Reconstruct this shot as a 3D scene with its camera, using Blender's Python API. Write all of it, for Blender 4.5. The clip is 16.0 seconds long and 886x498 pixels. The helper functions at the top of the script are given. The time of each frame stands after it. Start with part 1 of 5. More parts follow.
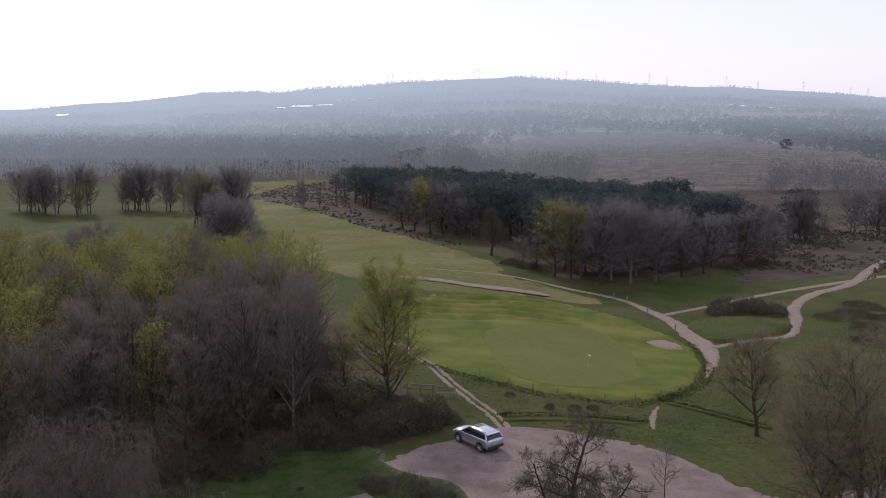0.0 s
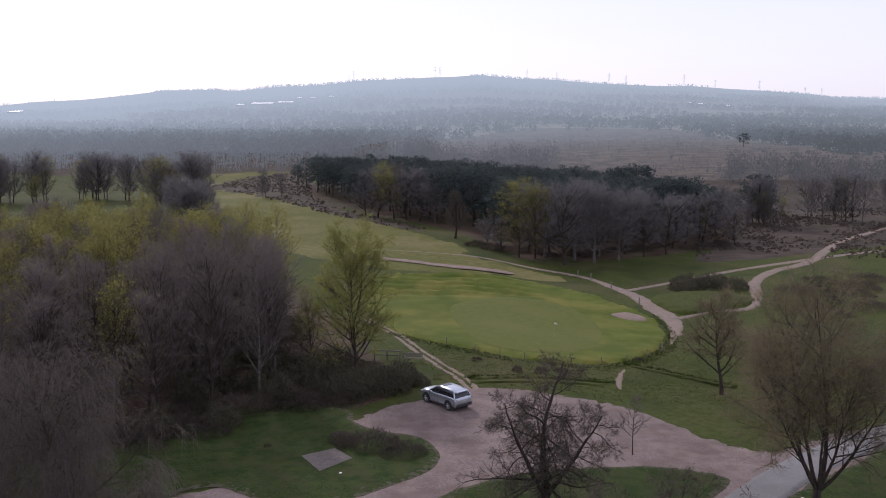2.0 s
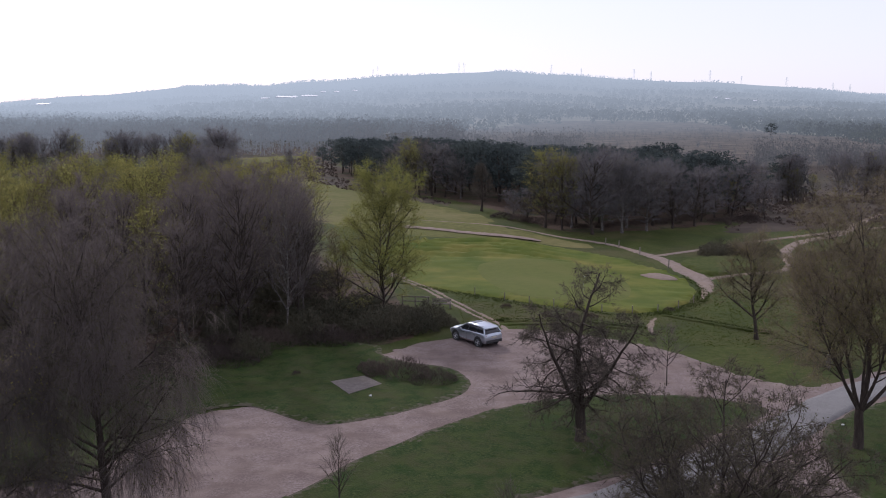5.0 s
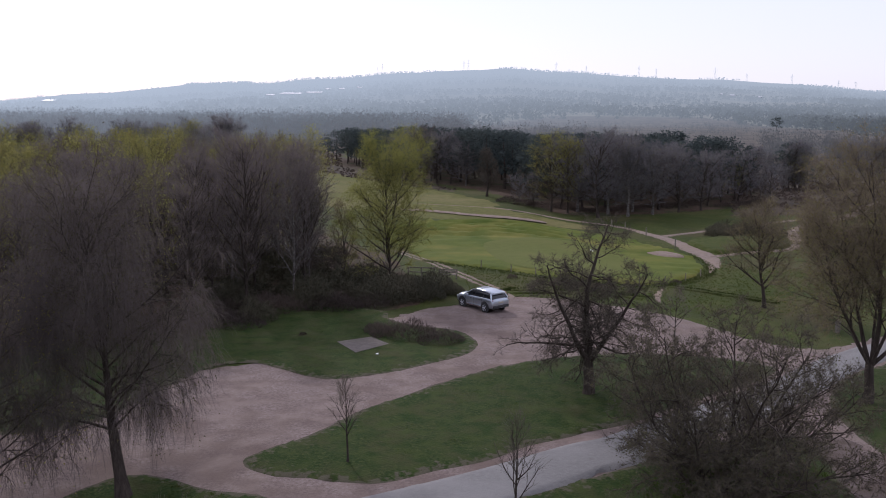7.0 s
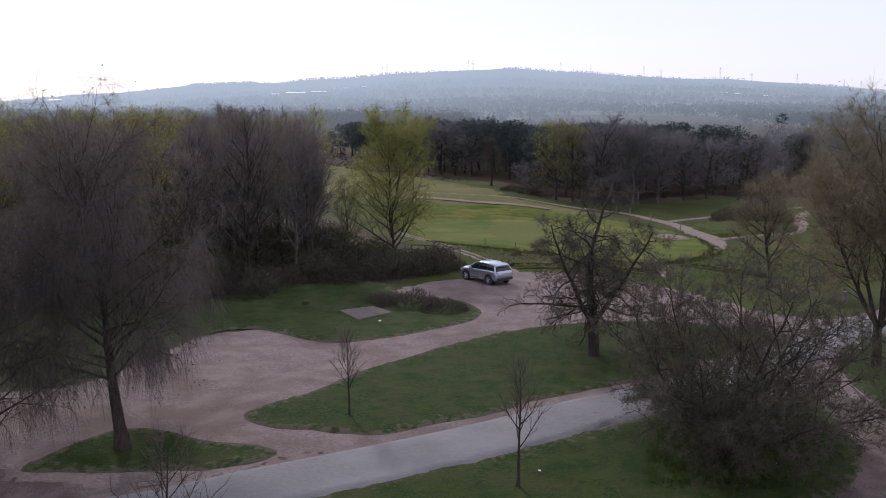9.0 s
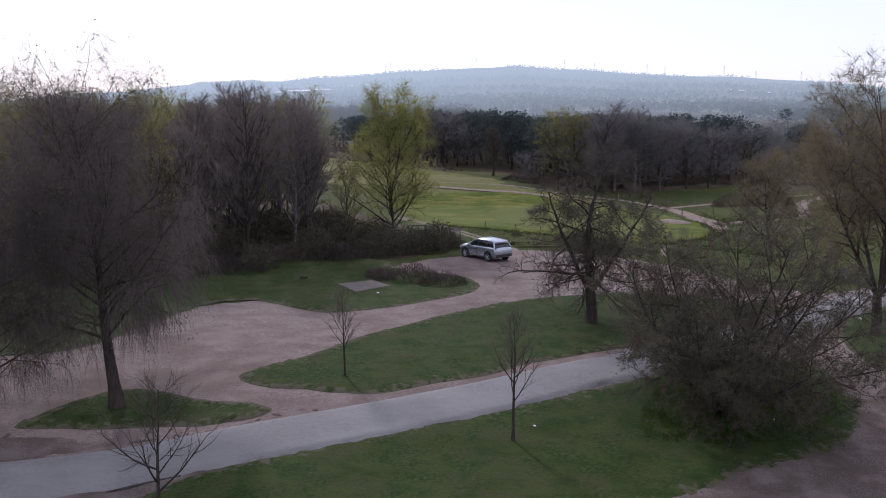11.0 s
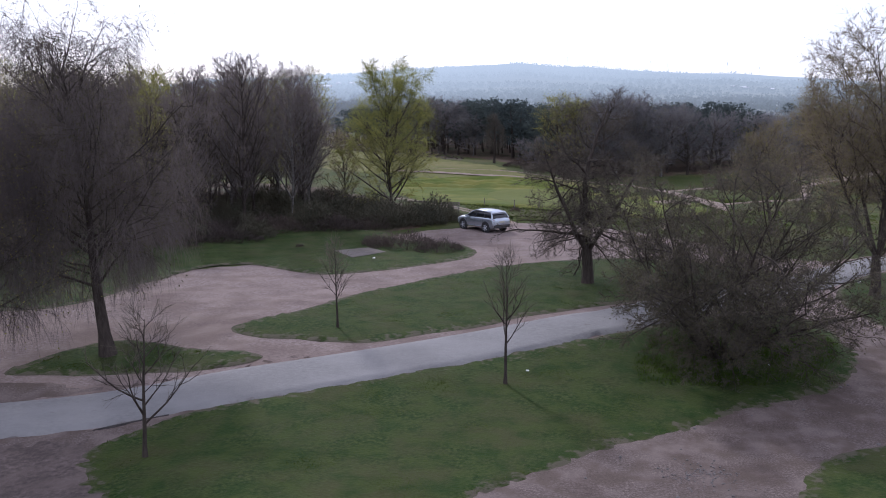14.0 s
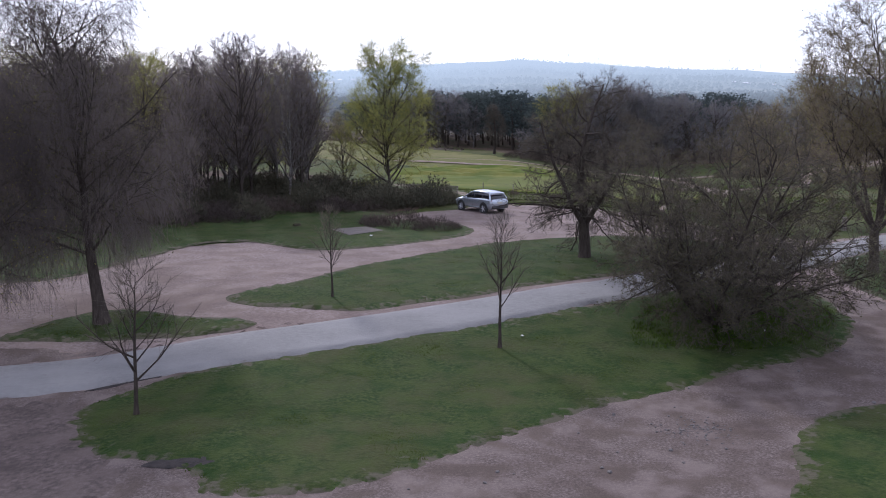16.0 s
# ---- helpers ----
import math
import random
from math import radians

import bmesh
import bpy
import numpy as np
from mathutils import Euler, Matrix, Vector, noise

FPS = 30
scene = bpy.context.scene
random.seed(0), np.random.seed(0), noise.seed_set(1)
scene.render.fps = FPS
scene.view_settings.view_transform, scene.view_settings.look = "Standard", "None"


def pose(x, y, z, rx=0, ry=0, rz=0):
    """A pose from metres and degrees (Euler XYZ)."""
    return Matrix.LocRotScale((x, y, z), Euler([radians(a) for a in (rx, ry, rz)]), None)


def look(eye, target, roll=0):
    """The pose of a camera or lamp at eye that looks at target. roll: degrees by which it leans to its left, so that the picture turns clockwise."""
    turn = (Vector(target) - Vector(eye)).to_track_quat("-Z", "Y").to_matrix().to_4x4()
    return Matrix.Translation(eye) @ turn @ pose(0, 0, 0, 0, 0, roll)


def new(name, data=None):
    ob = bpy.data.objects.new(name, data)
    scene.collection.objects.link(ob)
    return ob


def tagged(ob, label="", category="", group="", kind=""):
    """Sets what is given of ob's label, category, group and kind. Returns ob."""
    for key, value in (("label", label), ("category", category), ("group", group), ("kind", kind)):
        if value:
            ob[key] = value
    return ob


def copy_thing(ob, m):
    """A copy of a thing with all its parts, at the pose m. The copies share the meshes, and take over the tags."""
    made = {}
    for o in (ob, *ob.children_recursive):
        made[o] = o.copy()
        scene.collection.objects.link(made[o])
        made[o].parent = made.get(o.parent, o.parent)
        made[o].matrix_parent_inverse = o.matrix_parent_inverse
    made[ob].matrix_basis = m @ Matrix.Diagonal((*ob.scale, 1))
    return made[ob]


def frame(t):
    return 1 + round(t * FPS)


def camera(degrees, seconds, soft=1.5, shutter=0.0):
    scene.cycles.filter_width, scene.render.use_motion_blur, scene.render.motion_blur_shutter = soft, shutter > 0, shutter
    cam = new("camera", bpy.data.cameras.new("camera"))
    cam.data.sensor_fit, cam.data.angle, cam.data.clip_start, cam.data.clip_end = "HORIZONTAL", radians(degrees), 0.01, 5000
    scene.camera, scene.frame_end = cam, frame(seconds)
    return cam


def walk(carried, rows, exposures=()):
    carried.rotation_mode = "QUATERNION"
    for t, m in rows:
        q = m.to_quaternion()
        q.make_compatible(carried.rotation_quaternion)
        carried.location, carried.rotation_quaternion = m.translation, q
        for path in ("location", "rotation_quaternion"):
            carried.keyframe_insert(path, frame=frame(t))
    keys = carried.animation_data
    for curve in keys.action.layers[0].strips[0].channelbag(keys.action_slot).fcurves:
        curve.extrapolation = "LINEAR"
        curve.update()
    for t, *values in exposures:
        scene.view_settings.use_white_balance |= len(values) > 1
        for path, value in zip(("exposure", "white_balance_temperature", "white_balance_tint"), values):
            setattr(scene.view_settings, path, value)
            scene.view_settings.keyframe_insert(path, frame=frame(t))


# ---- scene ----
cam = camera(52.5, 16.0, soft=1.0)
METRES, EYE, TILT, LEAN, TURN = 20.0, 28.7, -9.0, 0.0, 0.0
ROWS = [
    (0.0, 0.0, 0.0, 0.0, 0.0, 0.0, -0.0),
    (0.5, -0.0052, 0.0062, -0.0469, -0.0, -0.01, -0.06),
    (1.0, -0.01, 0.0122, -0.0896, -0.06, 0.02, -0.11),
    (1.5, -0.0153, 0.0135, -0.1321, -1.3, -0.02, 0.09),
    (2.0, -0.0231, 0.0142, -0.1784, -2.43, 0.03, 0.31),
    (2.5, -0.0332, 0.0169, -0.227, -3.02, 0.04, 0.44),
    (3.0, -0.0409, 0.0263, -0.2777, -2.78, 0.05, 0.34),
    (3.5, -0.0443, 0.0368, -0.3241, -1.38, 0.02, 0.04),
    (4.0, -0.0477, 0.0468, -0.3677, -1.08, -0.02, -0.04),
    (6.5, -0.0641, 0.0684, -0.5516, -0.79, -0.04, -0.1),
    (7.0, -0.0644, 0.0715, -0.5872, -0.72, -0.08, -0.09),
    (7.5, -0.0649, 0.0776, -0.6223, -0.65, -0.08, -0.05),
    (8.0, -0.0642, 0.0846, -0.6538, -0.58, -0.07, -0.04),
    (8.5, -0.0626, 0.0908, -0.681, -0.5, 0.01, -0.03),
    (9.0, -0.0589, 0.0947, -0.7066, -0.42, 0.01, -0.04),
    (11.5, -0.0347, 0.1049, -0.8216, -0.11, -0.04, 0.04),
    (12.0, -0.0307, 0.107, -0.844, -0.06, -0.04, 0.04),
    (12.5, -0.0265, 0.1097, -0.8642, -0.04, -0.06, 0.05),
    (13.0, -0.0226, 0.1134, -0.8822, -0.02, -0.09, 0.05),
    (13.5, -0.0192, 0.1174, -0.8971, 0.0, -0.11, 0.06),
    (14.0, -0.0164, 0.1208, -0.9124, 0.03, -0.12, 0.06),
    (14.5, -0.0129, 0.1237, -0.9303, 0.1, -0.14, 0.08),
    (15.0, -0.0087, 0.1253, -0.9472, 0.15, -0.17, 0.1),
    (15.5, -0.0052, 0.1271, -0.9642, 0.16, -0.21, 0.13),
    (16.0, -0.0016, 0.1285, -0.9792, 0.13, -0.28, 0.11),
]
walk(cam, [(t, pose(0, 0, EYE, TILT, LEAN, TURN) @ pose(METRES * x, METRES * y, METRES * z, 90 + pitch, roll, yaw)) for t, x, y, z, yaw, pitch, roll in ROWS],
     exposures=[(0.0, -0.08, 6000, 22), (4.0, -0.09, 5910, 21), (9.0, -0.08, 5840, 20), (12.0, 0.1, 5670, 20), (16.0, 0.34, 5560, 19)])

# ---------------------------------------------------------------- light
SUN_ELEV, SUN_LEFT = 36.0, 24.0        # degrees above the horizon, degrees left of straight ahead
world = bpy.data.worlds.new("hazy_sky")
scene.world = world
world.use_nodes = True
wn = world.node_tree.nodes
sky = wn.new("ShaderNodeTexSky")
sky.sky_type = "NISHITA"
sky.sun_disc = False
sky.sun_elevation = radians(SUN_ELEV)
sky.sun_rotation = radians(-SUN_LEFT)
sky.altitude = 100
sky.air_density, sky.dust_density, sky.ozone_density = 1.0, 1.2, 2.0
wn["Background"].inputs["Strength"].default_value = 0.13
# thin high haze whitens the clear sky
haze = wn.new("ShaderNodeMix")
haze.data_type = "RGBA"
haze.inputs["Factor"].default_value = 0.72
haze.inputs["B"].default_value = (8.1, 7.9, 8.15, 1)
world.node_tree.links.new(sky.outputs["Color"], haze.inputs["A"])
world.node_tree.links.new(haze.outputs["Result"], wn["Background"].inputs["Color"])

sun = new("sun", bpy.data.lights.new("sun", "SUN"))
sun.data.energy, sun.data.angle, sun.data.color = 2.0, radians(3.0), (1.0, 0.93, 0.82)
se, sl = radians(SUN_ELEV), radians(SUN_LEFT)
sun.matrix_world = look((0, 0, 60), (60 * math.sin(sl) * math.cos(se), -60 * math.cos(sl) * math.cos(se), 60 - 60 * math.sin(se)))


# ---------------------------------------------------------------- materials
def mat(name, cols, scale=3.0, rough=0.9, bump=0.3, big=0.25, bigcols=None, detail=6.0, coords="Position", bump_scale=None, metal=0.0, stretch=None, spec=0.08, ramp=(0.3, 0.7), worn=None):
    """Grain between the colours cols, larger patches of bigcols, and a fine relief."""
    m = bpy.data.materials.new(name)
    m.use_nodes = True
    nt = m.node_tree
    n, l = nt.nodes, nt.links
    b = n["Principled BSDF"]
    b.inputs["Roughness"].default_value, b.inputs["Metallic"].default_value = rough, metal
    b.inputs["Specular IOR Level"].default_value = spec
    if coords == "Position":
        src = n.new("ShaderNodeNewGeometry").outputs["Position"]
    else:
        src = n.new("ShaderNodeTexCoord").outputs["Object"]
    if stretch:
        mp = n.new("ShaderNodeMapping")
        mp.inputs["Scale"].default_value = stretch
        l.new(src, mp.inputs["Vector"])
        src = mp.outputs["Vector"]
    fine = n.new("ShaderNodeTexNoise")
    fine.inputs["Scale"].default_value, fine.inputs["Detail"].default_value, fine.inputs["Roughness"].default_value = scale, detail, 0.65
    l.new(src, fine.inputs["Vector"])
    r = n.new("ShaderNodeValToRGB")
    r.color_ramp.elements[0].position, r.color_ramp.elements[1].position = ramp
    r.color_ramp.elements[0].color, r.color_ramp.elements[-1].color = (*cols[0], 1), (*cols[-1], 1)
    for i, c in enumerate(cols[1:-1]):
        e = r.color_ramp.elements.new(ramp[0] + (ramp[1] - ramp[0]) * (i + 1) / (len(cols) - 1))
        e.color = (*c, 1)
    l.new(fine.outputs["Fac"], r.inputs["Fac"])
    out = r.outputs["Color"]
    if bigcols:
        for k, c in enumerate(bigcols):
            pn = n.new("ShaderNodeTexNoise")
            pn.inputs["Scale"].default_value, pn.inputs["Detail"].default_value = big * (1 + 0.7 * k), 5.0
            off = n.new("ShaderNodeMapping")
            off.inputs["Location"].default_value = (31.0 * (k + 1), 17.0 * k, 0)
            l.new(src, off.inputs["Vector"])
            l.new(off.outputs["Vector"], pn.inputs["Vector"])
            pr = n.new("ShaderNodeValToRGB")
            pr.color_ramp.elements[0].position, pr.color_ramp.elements[1].position = 0.47, 0.66
            l.new(pn.outputs["Fac"], pr.inputs["Fac"])
            mx = n.new("ShaderNodeMix")
            mx.data_type = "RGBA"
            half = n.new("ShaderNodeMath")
            half.operation = "MULTIPLY"
            half.inputs[1].default_value = 0.75
            l.new(pr.outputs["Color"], half.inputs[0])
            l.new(half.outputs[0], mx.inputs["Factor"])
            l.new(out, mx.inputs["A"])
            mx.inputs["B"].default_value = (*c, 1)
            out = mx.outputs["Result"]
    if worn:
        at = n.new("ShaderNodeAttribute")
        at.attribute_name = "wear"
        wn_ = n.new("ShaderNodeTexNoise")
        wn_.inputs["Scale"].default_value, wn_.inputs["Detail"].default_value = 2.6, 6.0
        l.new(src, wn_.inputs["Vector"])
        ad = n.new("ShaderNodeMath")
        ad.operation = "MULTIPLY_ADD"
        ad.inputs[1].default_value = 2.0
        l.new(wn_.outputs["Fac"], ad.inputs[0])
        l.new(at.outputs["Fac"], ad.inputs[2])
        wr = n.new("ShaderNodeValToRGB")
        wr.color_ramp.elements[0].position, wr.color_ramp.elements[1].position = 0.7, 0.82
        ah = n.new("ShaderNodeMath")
        ah.operation = "MULTIPLY"
        ah.inputs[1].default_value = 0.5
        l.new(ad.outputs[0], ah.inputs[0])
        l.new(ah.outputs[0], wr.inputs["Fac"])
        mx = n.new("ShaderNodeMix")
        mx.data_type = "RGBA"
        l.new(wr.outputs["Color"], mx.inputs["Factor"])
        l.new(out, mx.inputs["A"])
        mx.inputs["B"].default_value = (*worn, 1)
        out = mx.outputs["Result"]
    l.new(out, b.inputs["Base Color"])
    if bump:
        bn = n.new("ShaderNodeTexNoise")
        bn.inputs["Scale"].default_value, bn.inputs["Detail"].default_value = bump_scale or scale * 2, 8.0
        l.new(src, bn.inputs["Vector"])
        bp = n.new("ShaderNodeBump")
        bp.inputs["Strength"].default_value, bp.inputs["Distance"].default_value = bump, 0.08
        l.new(bn.outputs["Fac"], bp.inputs["Height"])
        l.new(bp.outputs["Normal"], b.inputs["Normal"])
    return m


def plain(name, col, rough=0.5, metal=0.0, spec=0.5, coat=0.0):
    m = bpy.data.materials.new(name)
    m.use_nodes = True
    b = m.node_tree.nodes["Principled BSDF"]
    b.inputs["Base Color"].default_value = (*col, 1)
    b.inputs["Roughness"].default_value, b.inputs["Metallic"].default_value = rough, metal
    b.inputs["Specular IOR Level"].default_value, b.inputs["Coat Weight"].default_value = spec, coat
    return m


def leafy(name, cols, through_light=0.45):
    """Thin leaves and buds: colour varies from tree to tree and leaf to leaf, light shines through."""
    m = bpy.data.materials.new(name)
    m.use_nodes = True
    nt = m.node_tree
    n, l = nt.nodes, nt.links
    n.remove(n["Principled BSDF"])
    info, geo = n.new("ShaderNodeObjectInfo"), n.new("ShaderNodeNewGeometry")
    add = n.new("ShaderNodeMath")
    add.operation = "MULTIPLY_ADD"
    add.inputs[1].default_value = 0.5
    half = n.new("ShaderNodeMath")
    half.operation = "MULTIPLY"
    half.inputs[1].default_value = 0.5
    l.new(info.outputs["Random"], half.inputs[0])
    l.new(geo.outputs["Random Per Island"], add.inputs[0])
    l.new(half.outputs[0], add.inputs[2])
    r = n.new("ShaderNodeValToRGB")
    r.color_ramp.elements[0].color, r.color_ramp.elements[1].color = (*cols[0], 1), (*cols[1], 1)
    r.color_ramp.elements[0].position, r.color_ramp.elements[1].position = 0.15, 0.85
    l.new(add.outputs[0], r.inputs["Fac"])
    d, t, mx = n.new("ShaderNodeBsdfDiffuse"), n.new("ShaderNodeBsdfTranslucent"), n.new("ShaderNodeMixShader")
    mx.inputs["Fac"].default_value = through_light
    l.new(r.outputs["Color"], d.inputs["Color"])
    l.new(r.outputs["Color"], t.inputs["Color"])
    l.new(d.outputs[0], mx.inputs[1])
    l.new(t.outputs[0], mx.inputs[2])
    l.new(mx.outputs[0], n["Material Output"].inputs["Surface"])
    return m


HAZE_GLOW = (0.49, 0.565, 0.61)              # haze colour that the far materials give off


def painted_haze(name, cols, scale, ramp=(0.36, 0.64)):
    """Far-off material with painted haze: emission grows outward and is strongest under the sun."""
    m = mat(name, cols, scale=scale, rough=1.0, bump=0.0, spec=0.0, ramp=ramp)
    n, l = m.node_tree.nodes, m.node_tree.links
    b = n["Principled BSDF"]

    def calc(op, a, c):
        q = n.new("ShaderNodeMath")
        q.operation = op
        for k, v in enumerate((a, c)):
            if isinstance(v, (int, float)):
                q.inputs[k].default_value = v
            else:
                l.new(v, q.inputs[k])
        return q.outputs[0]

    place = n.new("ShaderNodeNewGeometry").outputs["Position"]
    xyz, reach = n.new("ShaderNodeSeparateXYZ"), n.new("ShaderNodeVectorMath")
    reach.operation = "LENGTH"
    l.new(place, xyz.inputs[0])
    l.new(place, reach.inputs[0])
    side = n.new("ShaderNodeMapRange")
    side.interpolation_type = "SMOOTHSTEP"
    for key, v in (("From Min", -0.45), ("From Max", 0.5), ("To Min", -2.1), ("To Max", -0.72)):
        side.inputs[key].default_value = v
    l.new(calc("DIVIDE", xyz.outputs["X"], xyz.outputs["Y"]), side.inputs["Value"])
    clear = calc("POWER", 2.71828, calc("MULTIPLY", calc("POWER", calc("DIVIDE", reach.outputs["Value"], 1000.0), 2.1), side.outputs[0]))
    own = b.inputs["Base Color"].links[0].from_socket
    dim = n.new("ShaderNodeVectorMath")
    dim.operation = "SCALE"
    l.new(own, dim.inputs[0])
    # painted haze: own colour dims and haze colour glows, both by position
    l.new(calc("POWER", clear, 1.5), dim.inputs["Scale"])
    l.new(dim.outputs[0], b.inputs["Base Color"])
    b.inputs["Emission Color"].default_value = (*HAZE_GLOW, 1)
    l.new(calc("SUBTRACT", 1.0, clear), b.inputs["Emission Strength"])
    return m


M_GRASS = mat("rough_grass", [(0.0308, 0.044, 0.0088), (0.0499, 0.0631, 0.0146), (0.0732, 0.0774, 0.0249)], scale=1.6, big=0.09, bigcols=[(0.0774, 0.0661, 0.033), (0.0308, 0.044, 0.011)], bump=0.6, bump_scale=6)
M_LAWN = mat("lawn_grass", [(0.0138, 0.0282, 0.0068), (0.0263, 0.0446, 0.0113), (0.0494, 0.0628, 0.0196)], scale=6.5, ramp=(0.36, 0.64), big=0.35, bigcols=[(0.0519, 0.0523, 0.0213), (0.0478, 0.053, 0.0211), (0.017, 0.0379, 0.0075), (0.0423, 0.0579, 0.0151)], bump=0.7, bump_scale=9, worn=(0.0809, 0.0727, 0.0513))
M_GREEN = mat("putting_green_turf", [(0.083, 0.0976, 0.022), (0.104, 0.117, 0.0293)], scale=1.2, big=0.12, bigcols=[(0.112, 0.116, 0.0329)], bump=0.15)
M_APRON = mat("mown_turf", [(0.0708, 0.0952, 0.0146), (0.112, 0.124, 0.0244)], scale=0.5, big=0.1, bigcols=[(0.171, 0.149, 0.039), (0.0549, 0.083, 0.0122)], bump=0.3)
M_FAIRWAY = mat("fairway_turf", [(0.0729, 0.0795, 0.0199), (0.1325, 0.127, 0.042)], scale=0.8, ramp=(0.36, 0.64), big=0.05, bigcols=[(0.1656, 0.1435, 0.0662), (0.0773, 0.0861, 0.0199)], bump=0.3)
M_GRAVEL = mat("pinkish_gravel", [(0.1366, 0.1043, 0.0951), (0.1903, 0.1508, 0.1397), (0.253, 0.2055, 0.1923)], scale=8.0, big=0.3, bigcols=[(0.1202, 0.0891, 0.0783), (0.2316, 0.1835, 0.1638), (0.147, 0.1113, 0.0961)], bump=0.3, bump_scale=40, detail=14, ramp=(0.35, 0.65), stretch=(0.8, 1.0, 1.0))
M_DIRT = mat("stony_brown_track", [(0.0643, 0.049, 0.044), (0.1115, 0.0883, 0.0801), (0.2016, 0.1634, 0.1473)], scale=14.0, big=0.45, bigcols=[(0.0729, 0.054, 0.0465), (0.1716, 0.1373, 0.1249), (0.0858, 0.0654, 0.0545)], bump=0.35, bump_scale=40, detail=14, ramp=(0.31, 0.69))
M_MUD = mat("wet_mud", [(0.0281, 0.0255, 0.0255), (0.0638, 0.0548, 0.051)], scale=2.5, rough=0.95, bump=0.8, bump_scale=7)
M_DAMP = mat("damp_purple_earth", [(0.0584, 0.0457, 0.0428), (0.0974, 0.077, 0.0702), (0.1558, 0.1228, 0.1097)], scale=5.0, big=0.5, bigcols=[(0.0649, 0.0506, 0.0461), (0.1298, 0.1023, 0.0911)], bump=0.5, bump_scale=14)
M_TRACK = mat("trodden_earth", [(0.165, 0.128, 0.108), (0.255, 0.203, 0.176)], scale=1.6, big=0.2, bigcols=[(0.22, 0.17, 0.13)], bump=0.4, worn=(0.0644, 0.069, 0.0276))
M_ROAD = mat("worn_asphalt", [(0.158, 0.153, 0.15), (0.215, 0.208, 0.203)], scale=7.0, big=0.22, bigcols=[(0.15, 0.145, 0.144), (0.225, 0.218, 0.214)], rough=0.85, bump=0.4, bump_scale=24, spec=0.2, worn=(0.125, 0.108, 0.1), stretch=(0.6, 1.0, 1.0))
M_SAND = mat("bunker_sand", [(0.17, 0.13, 0.105), (0.24, 0.19, 0.16)], scale=1.0, bump=0.2)
M_LITTER = mat("leaf_litter", [(0.0336, 0.024, 0.0192), (0.0717, 0.0499, 0.0365), (0.1056, 0.0717, 0.048)], scale=2.2, big=0.2, bigcols=[(0.0288, 0.0432, 0.0144)], bump=0.8)
M_HEATH = mat("dry_heath", [(0.0372, 0.0292, 0.0246), (0.0619, 0.0491, 0.0404), (0.0929, 0.0755, 0.0569)], scale=0.5, ramp=(0.36, 0.64), big=0.03, bigcols=[(0.048, 0.052, 0.02), (0.0806, 0.0637, 0.0493), (0.0402, 0.034, 0.0277)], bump=0.8, bump_scale=1.0, stretch=(0.35, 1.0, 1.0))
M_PEBBLE = mat("pale_pebbles", [(0.102, 0.0912, 0.087), (0.1734, 0.1584, 0.153)], scale=4.0, bump=0.2, coords="Object")
M_STONE = mat("grey_concrete", [(0.101, 0.0884, 0.0831), (0.159, 0.141, 0.133)], scale=3.0, big=0.6, bigcols=[(0.116, 0.101, 0.0867)], bump=0.3)
M_BARK = mat("dark_bark", [(0.0312, 0.0252, 0.0216), (0.0816, 0.066, 0.0552)], scale=6, bump=0.8, coords="Object", stretch=(1, 1, 0.25))
M_BIRCHBARK = mat("silver_birch_bark", [(0.0338, 0.03, 0.027), (0.12, 0.1087, 0.0975), (0.24, 0.225, 0.21)], scale=4, bump=0.5, coords="Object", stretch=(1, 1, 1.6))
M_TWIG = leafy("purple_brown_twigs", [(0.108, 0.0931, 0.0912), (0.192, 0.163, 0.1532)], 0.5)
# twigs for the farther birches, paler and greyer to stand in for haze
M_TWIGHAZED = leafy("haze_paled_twigs", [(0.127, 0.121, 0.1294), (0.2064, 0.1944, 0.1992)], 0.5)
M_TWIGDARK = leafy("dark_twigs", [(0.0768, 0.0689, 0.0588), (0.1412, 0.122, 0.0972)], 0.4)
M_TWIGGREY = leafy("grey_brown_twigs", [(0.0897, 0.077, 0.0759), (0.1587, 0.1357, 0.1242)], 0.55)
M_TWIGTAN = leafy("tan_twigs", [(0.15, 0.125, 0.09), (0.26, 0.215, 0.15)], 0.6)
M_LEAF = leafy("young_birch_leaves", [(0.2, 0.203, 0.062), (0.335, 0.335, 0.115)], 0.65)
M_BUDDARK = leafy("grey_olive_buds", [(0.085, 0.0799, 0.0467), (0.1445, 0.1343, 0.0765)], 0.45)
M_BUD = leafy("olive_buds", [(0.1309, 0.1215, 0.0421), (0.2338, 0.2108, 0.0748)], 0.62)
M_GORSE = leafy("gorse_foliage", [(0.0661, 0.0661, 0.048), (0.1255, 0.1141, 0.0798)], 0.25)
M_BRAMBLE = leafy("bramble_canes", [(0.0634, 0.0518, 0.0475), (0.1188, 0.0936, 0.0792)], 0.2)
# dark green needles, lifted and tinted blue to stand in for haze
M_PINE = leafy("haze_tinted_pine_needles", [(0.0494, 0.0633, 0.0646), (0.0897, 0.1058, 0.0975)], 0.35)
M_BLADE = leafy("grass_blades", [(0.0367, 0.0597, 0.0103), (0.0757, 0.0918, 0.0207)], 0.6)
M_WEED = leafy("nettle_leaves", [(0.032, 0.06, 0.0096), (0.068, 0.104, 0.02)], 0.5)
M_ROUGH = leafy("long_rough_grass", [(0.034, 0.049, 0.014), (0.075, 0.09, 0.03)], 0.5)
M_WOODPOST = mat("weathered_wood", [(0.11, 0.097, 0.082), (0.27, 0.24, 0.21)], scale=5, bump=0.3, coords="Object", stretch=(4, 4, 0.6))
